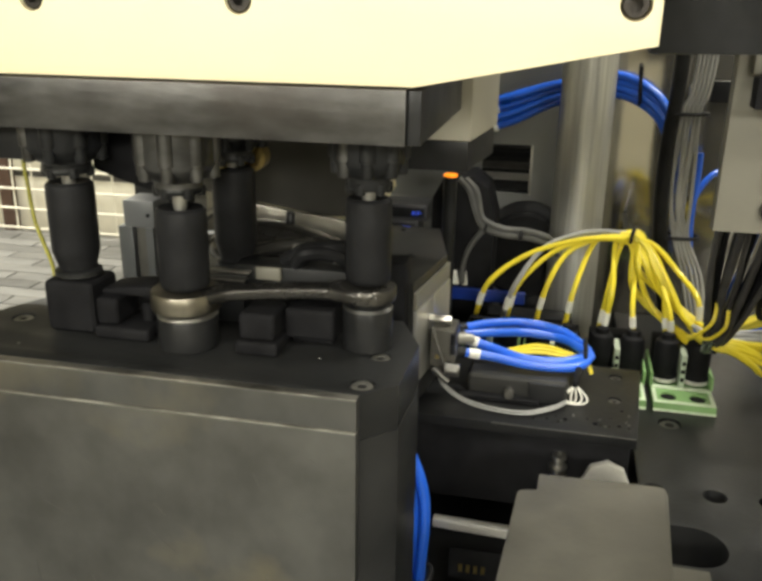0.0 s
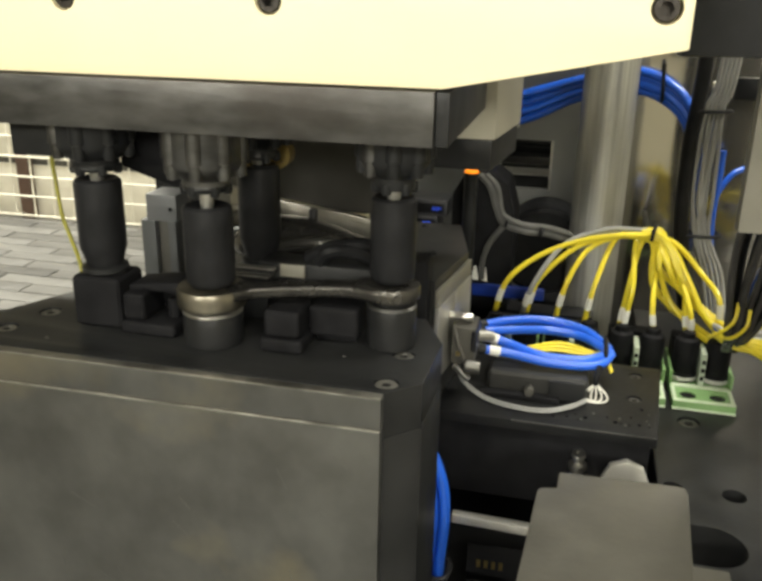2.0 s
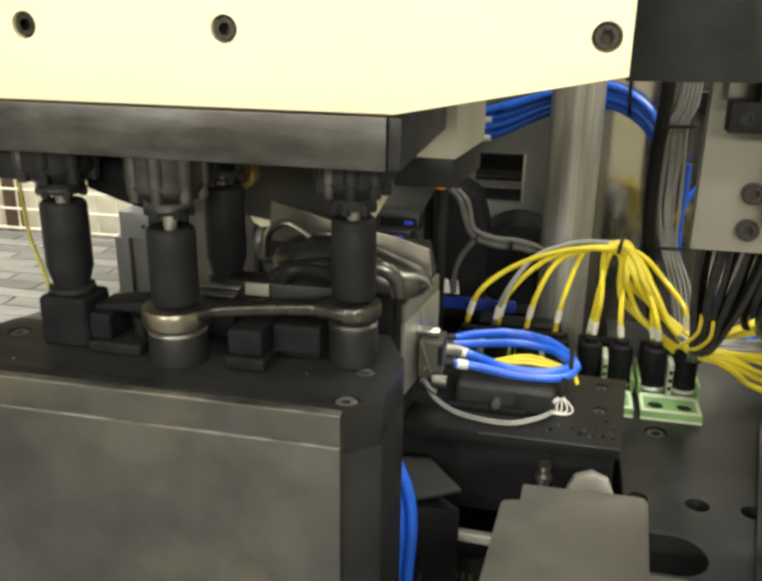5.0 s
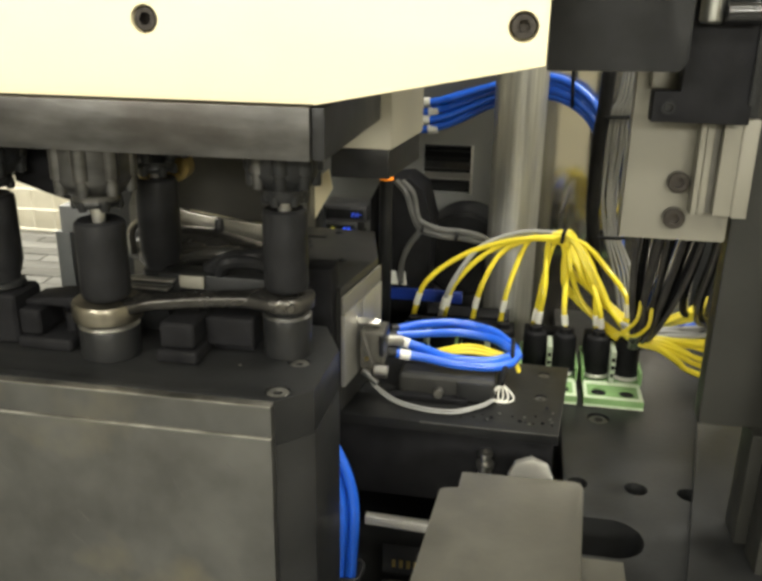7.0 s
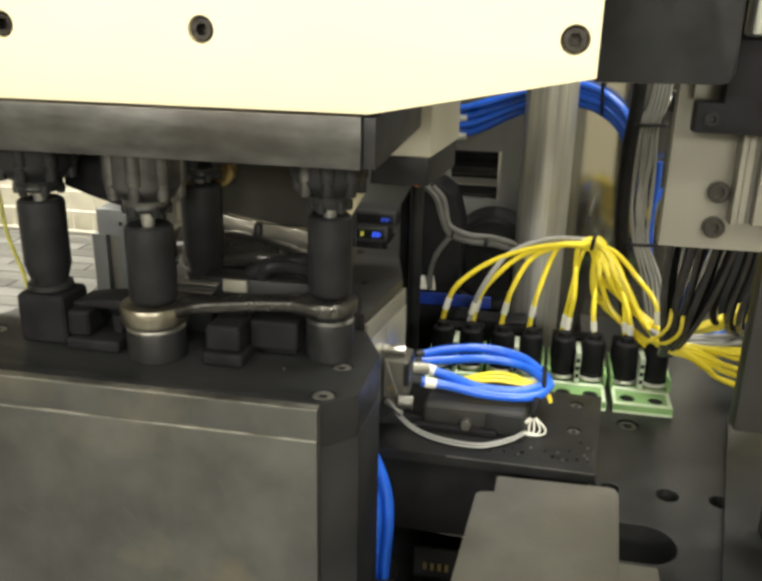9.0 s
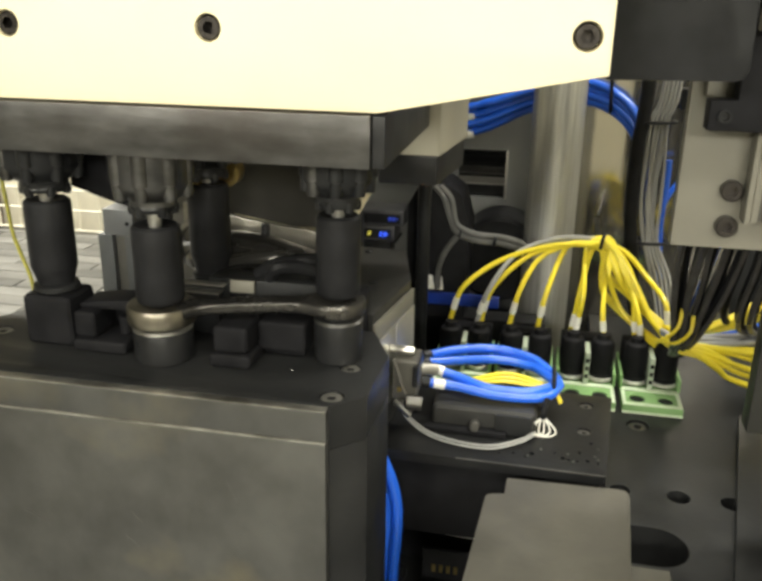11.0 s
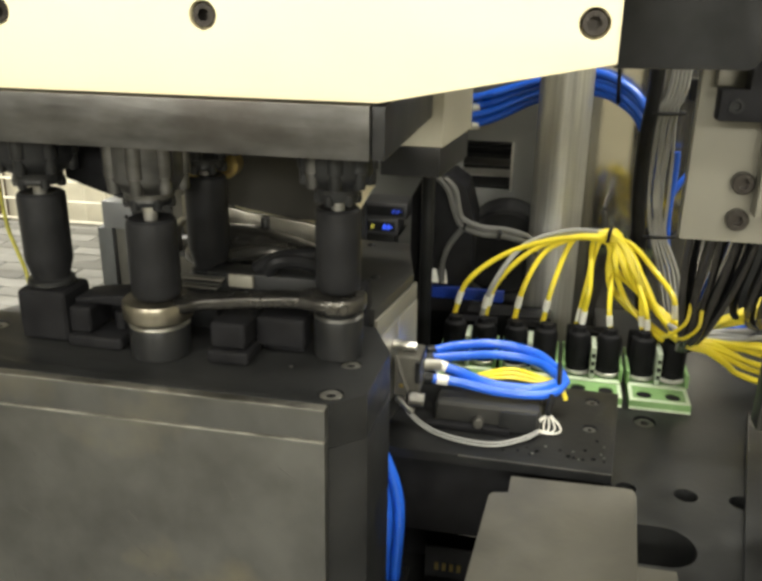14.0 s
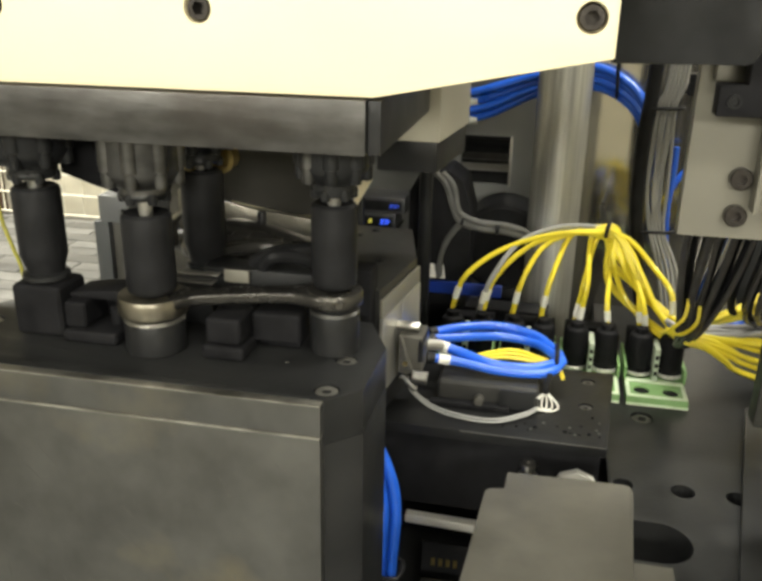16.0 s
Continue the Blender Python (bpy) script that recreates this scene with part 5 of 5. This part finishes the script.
part("screw", lathe([(0, 0), (0.004, 0), (0.004, 0.002), (0.0025, 0.002), (0.002, 0.0005), (0, 0.0005)], (0.083, 0.088, 1.1575), (0, -1, 0), 20), BLACK, cl)

# dark machine posts at the right
post = thing("machine_post", (0.19, 0.2, 0.0), "dark grey painted machine post with a lower guard", "post")
part("upright", block(0.1375, 0.30, 0.132, 0.150, 0.9364, 1.40, 0.002), POSTM, post)
part("lower_guard", block(0.1720, 0.30, 0.122, 0.150, 0.8485, 0.9360, 0.0015), POSTM, post)
# Black strip painted in for a deep shaded gap beyond the plate's edge.
part("floor_strip", prism([(0.1320, 0.07), (0.187, 0.34), (0.30, 0.34), (0.30, 0.07)], "z", 0.8414, 0.8480, 0.0008), DARK, post, "black strip drawn for the dark gap beyond the base plate")
part("front_post", prism([(0.1790, 0.09), (0.30, 0.09), (0.30, 0.1178), (0.1790, 0.1178)], "z", 0.0, 1.40, 0.002), POSTM, post)
top = thing("overhead_beam", (-0.3, 0.3, 1.452), "dark steel overhead beam carrying the tooling head", "beam")
part("beam", block(-0.62, -0.06, 0.02, 0.76, 1.452, 1.55, 0.002), DARK, top)
part("leg", block(-0.565, -0.49, 0.55, 0.76, 0.0, 1.4518, 0.002), DARK, top)

# ---- floor slabs in the lit aisle behind the machine ----
SLABM = mat("floor_slab", (0.21, 0.207, 0.198), 0.45, 0, 0.22, 6, 0.25, 60, (0.17, 0.165, 0.15), 0.6)
snt = SLABM.node_tree
oi = snt.nodes.new("ShaderNodeObjectInfo")
hsv = snt.nodes.new("ShaderNodeHueSaturation")
mr = snt.nodes.new("ShaderNodeMapRange")
mr.inputs["To Min"].default_value, mr.inputs["To Max"].default_value = 0.6, 1.25
snt.links.new(oi.outputs["Random"], mr.inputs["Value"])
snt.links.new(mr.outputs["Result"], hsv.inputs["Value"])
pb = snt.nodes["Principled BSDF"]
snt.links.new(pb.inputs["Base Color"].links[0].from_socket, hsv.inputs["Color"])
snt.links.new(hsv.outputs["Color"], pb.inputs["Base Color"])
slab_mesh = mesh_of(block(-0.19, 0.19, -0.0455, 0.0455, 0.0, 0.006, 0.002), "slab")
slab_mesh.materials.append(SLABM)
rs = random.Random(9)
for j in range(22):
    for i in range(9):
        s = new("slab", slab_mesh)
        s.parent = floor
        s.location = (-4.2 + 0.39 * i + (0.19 if j % 2 else 0), 1.35 + 0.098 * j, rs.uniform(0.0, 0.0025))


def motions():
    """The slide runs forward and returns; the transfer arm swings behind the posts."""
    rows = [(0, 0), (8.15, 0), (8.3, -0.008), (8.5, -0.0275), (8.7, -0.047), (8.85, -0.0535), (9.0, -0.054), (15.65, -0.054), (15.8, -0.042), (16.0, -0.020)]
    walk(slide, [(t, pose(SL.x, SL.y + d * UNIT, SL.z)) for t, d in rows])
    lever_rows = [(0, -0.105), (4.6, -0.105), (5.1, 0), (6.1, 0), (6.2, -0.035), (6.35, -0.105), (16, -0.105)]
    walk(ejector, [(t, pose(EJ.x + a, EJ.y, EJ.z)) for t, a in lever_rows])
    arm_rows = [(0, 0, 0, 0, 0), (2.15, 0, 0, 0, 0), (2.35, -0.016, 0, -0.006, 12), (2.6, -0.034, 0, -0.014, 24), (3.3, -0.036, 0, -0.015, 25), (4.2, -0.03, 0, -0.014, 20), (5.0, 0.060, -0.004, 0.004, 4), (5.3, 0.064, -0.004, 0.003, 3), (6.1, 0.064, -0.004, 0.003, 3), (6.35, 0.016, 0, 0.001, 2), (6.6, 0, 0, 0, 0), (16.0, 0, 0, 0, 0)]
    walk(shell, [(t, pose(SHELL_AT.x + a, SHELL_AT.y + b, SHELL_AT.z + c, 0, r, 0)) for t, a, b, c, r in arm_rows])


motions()
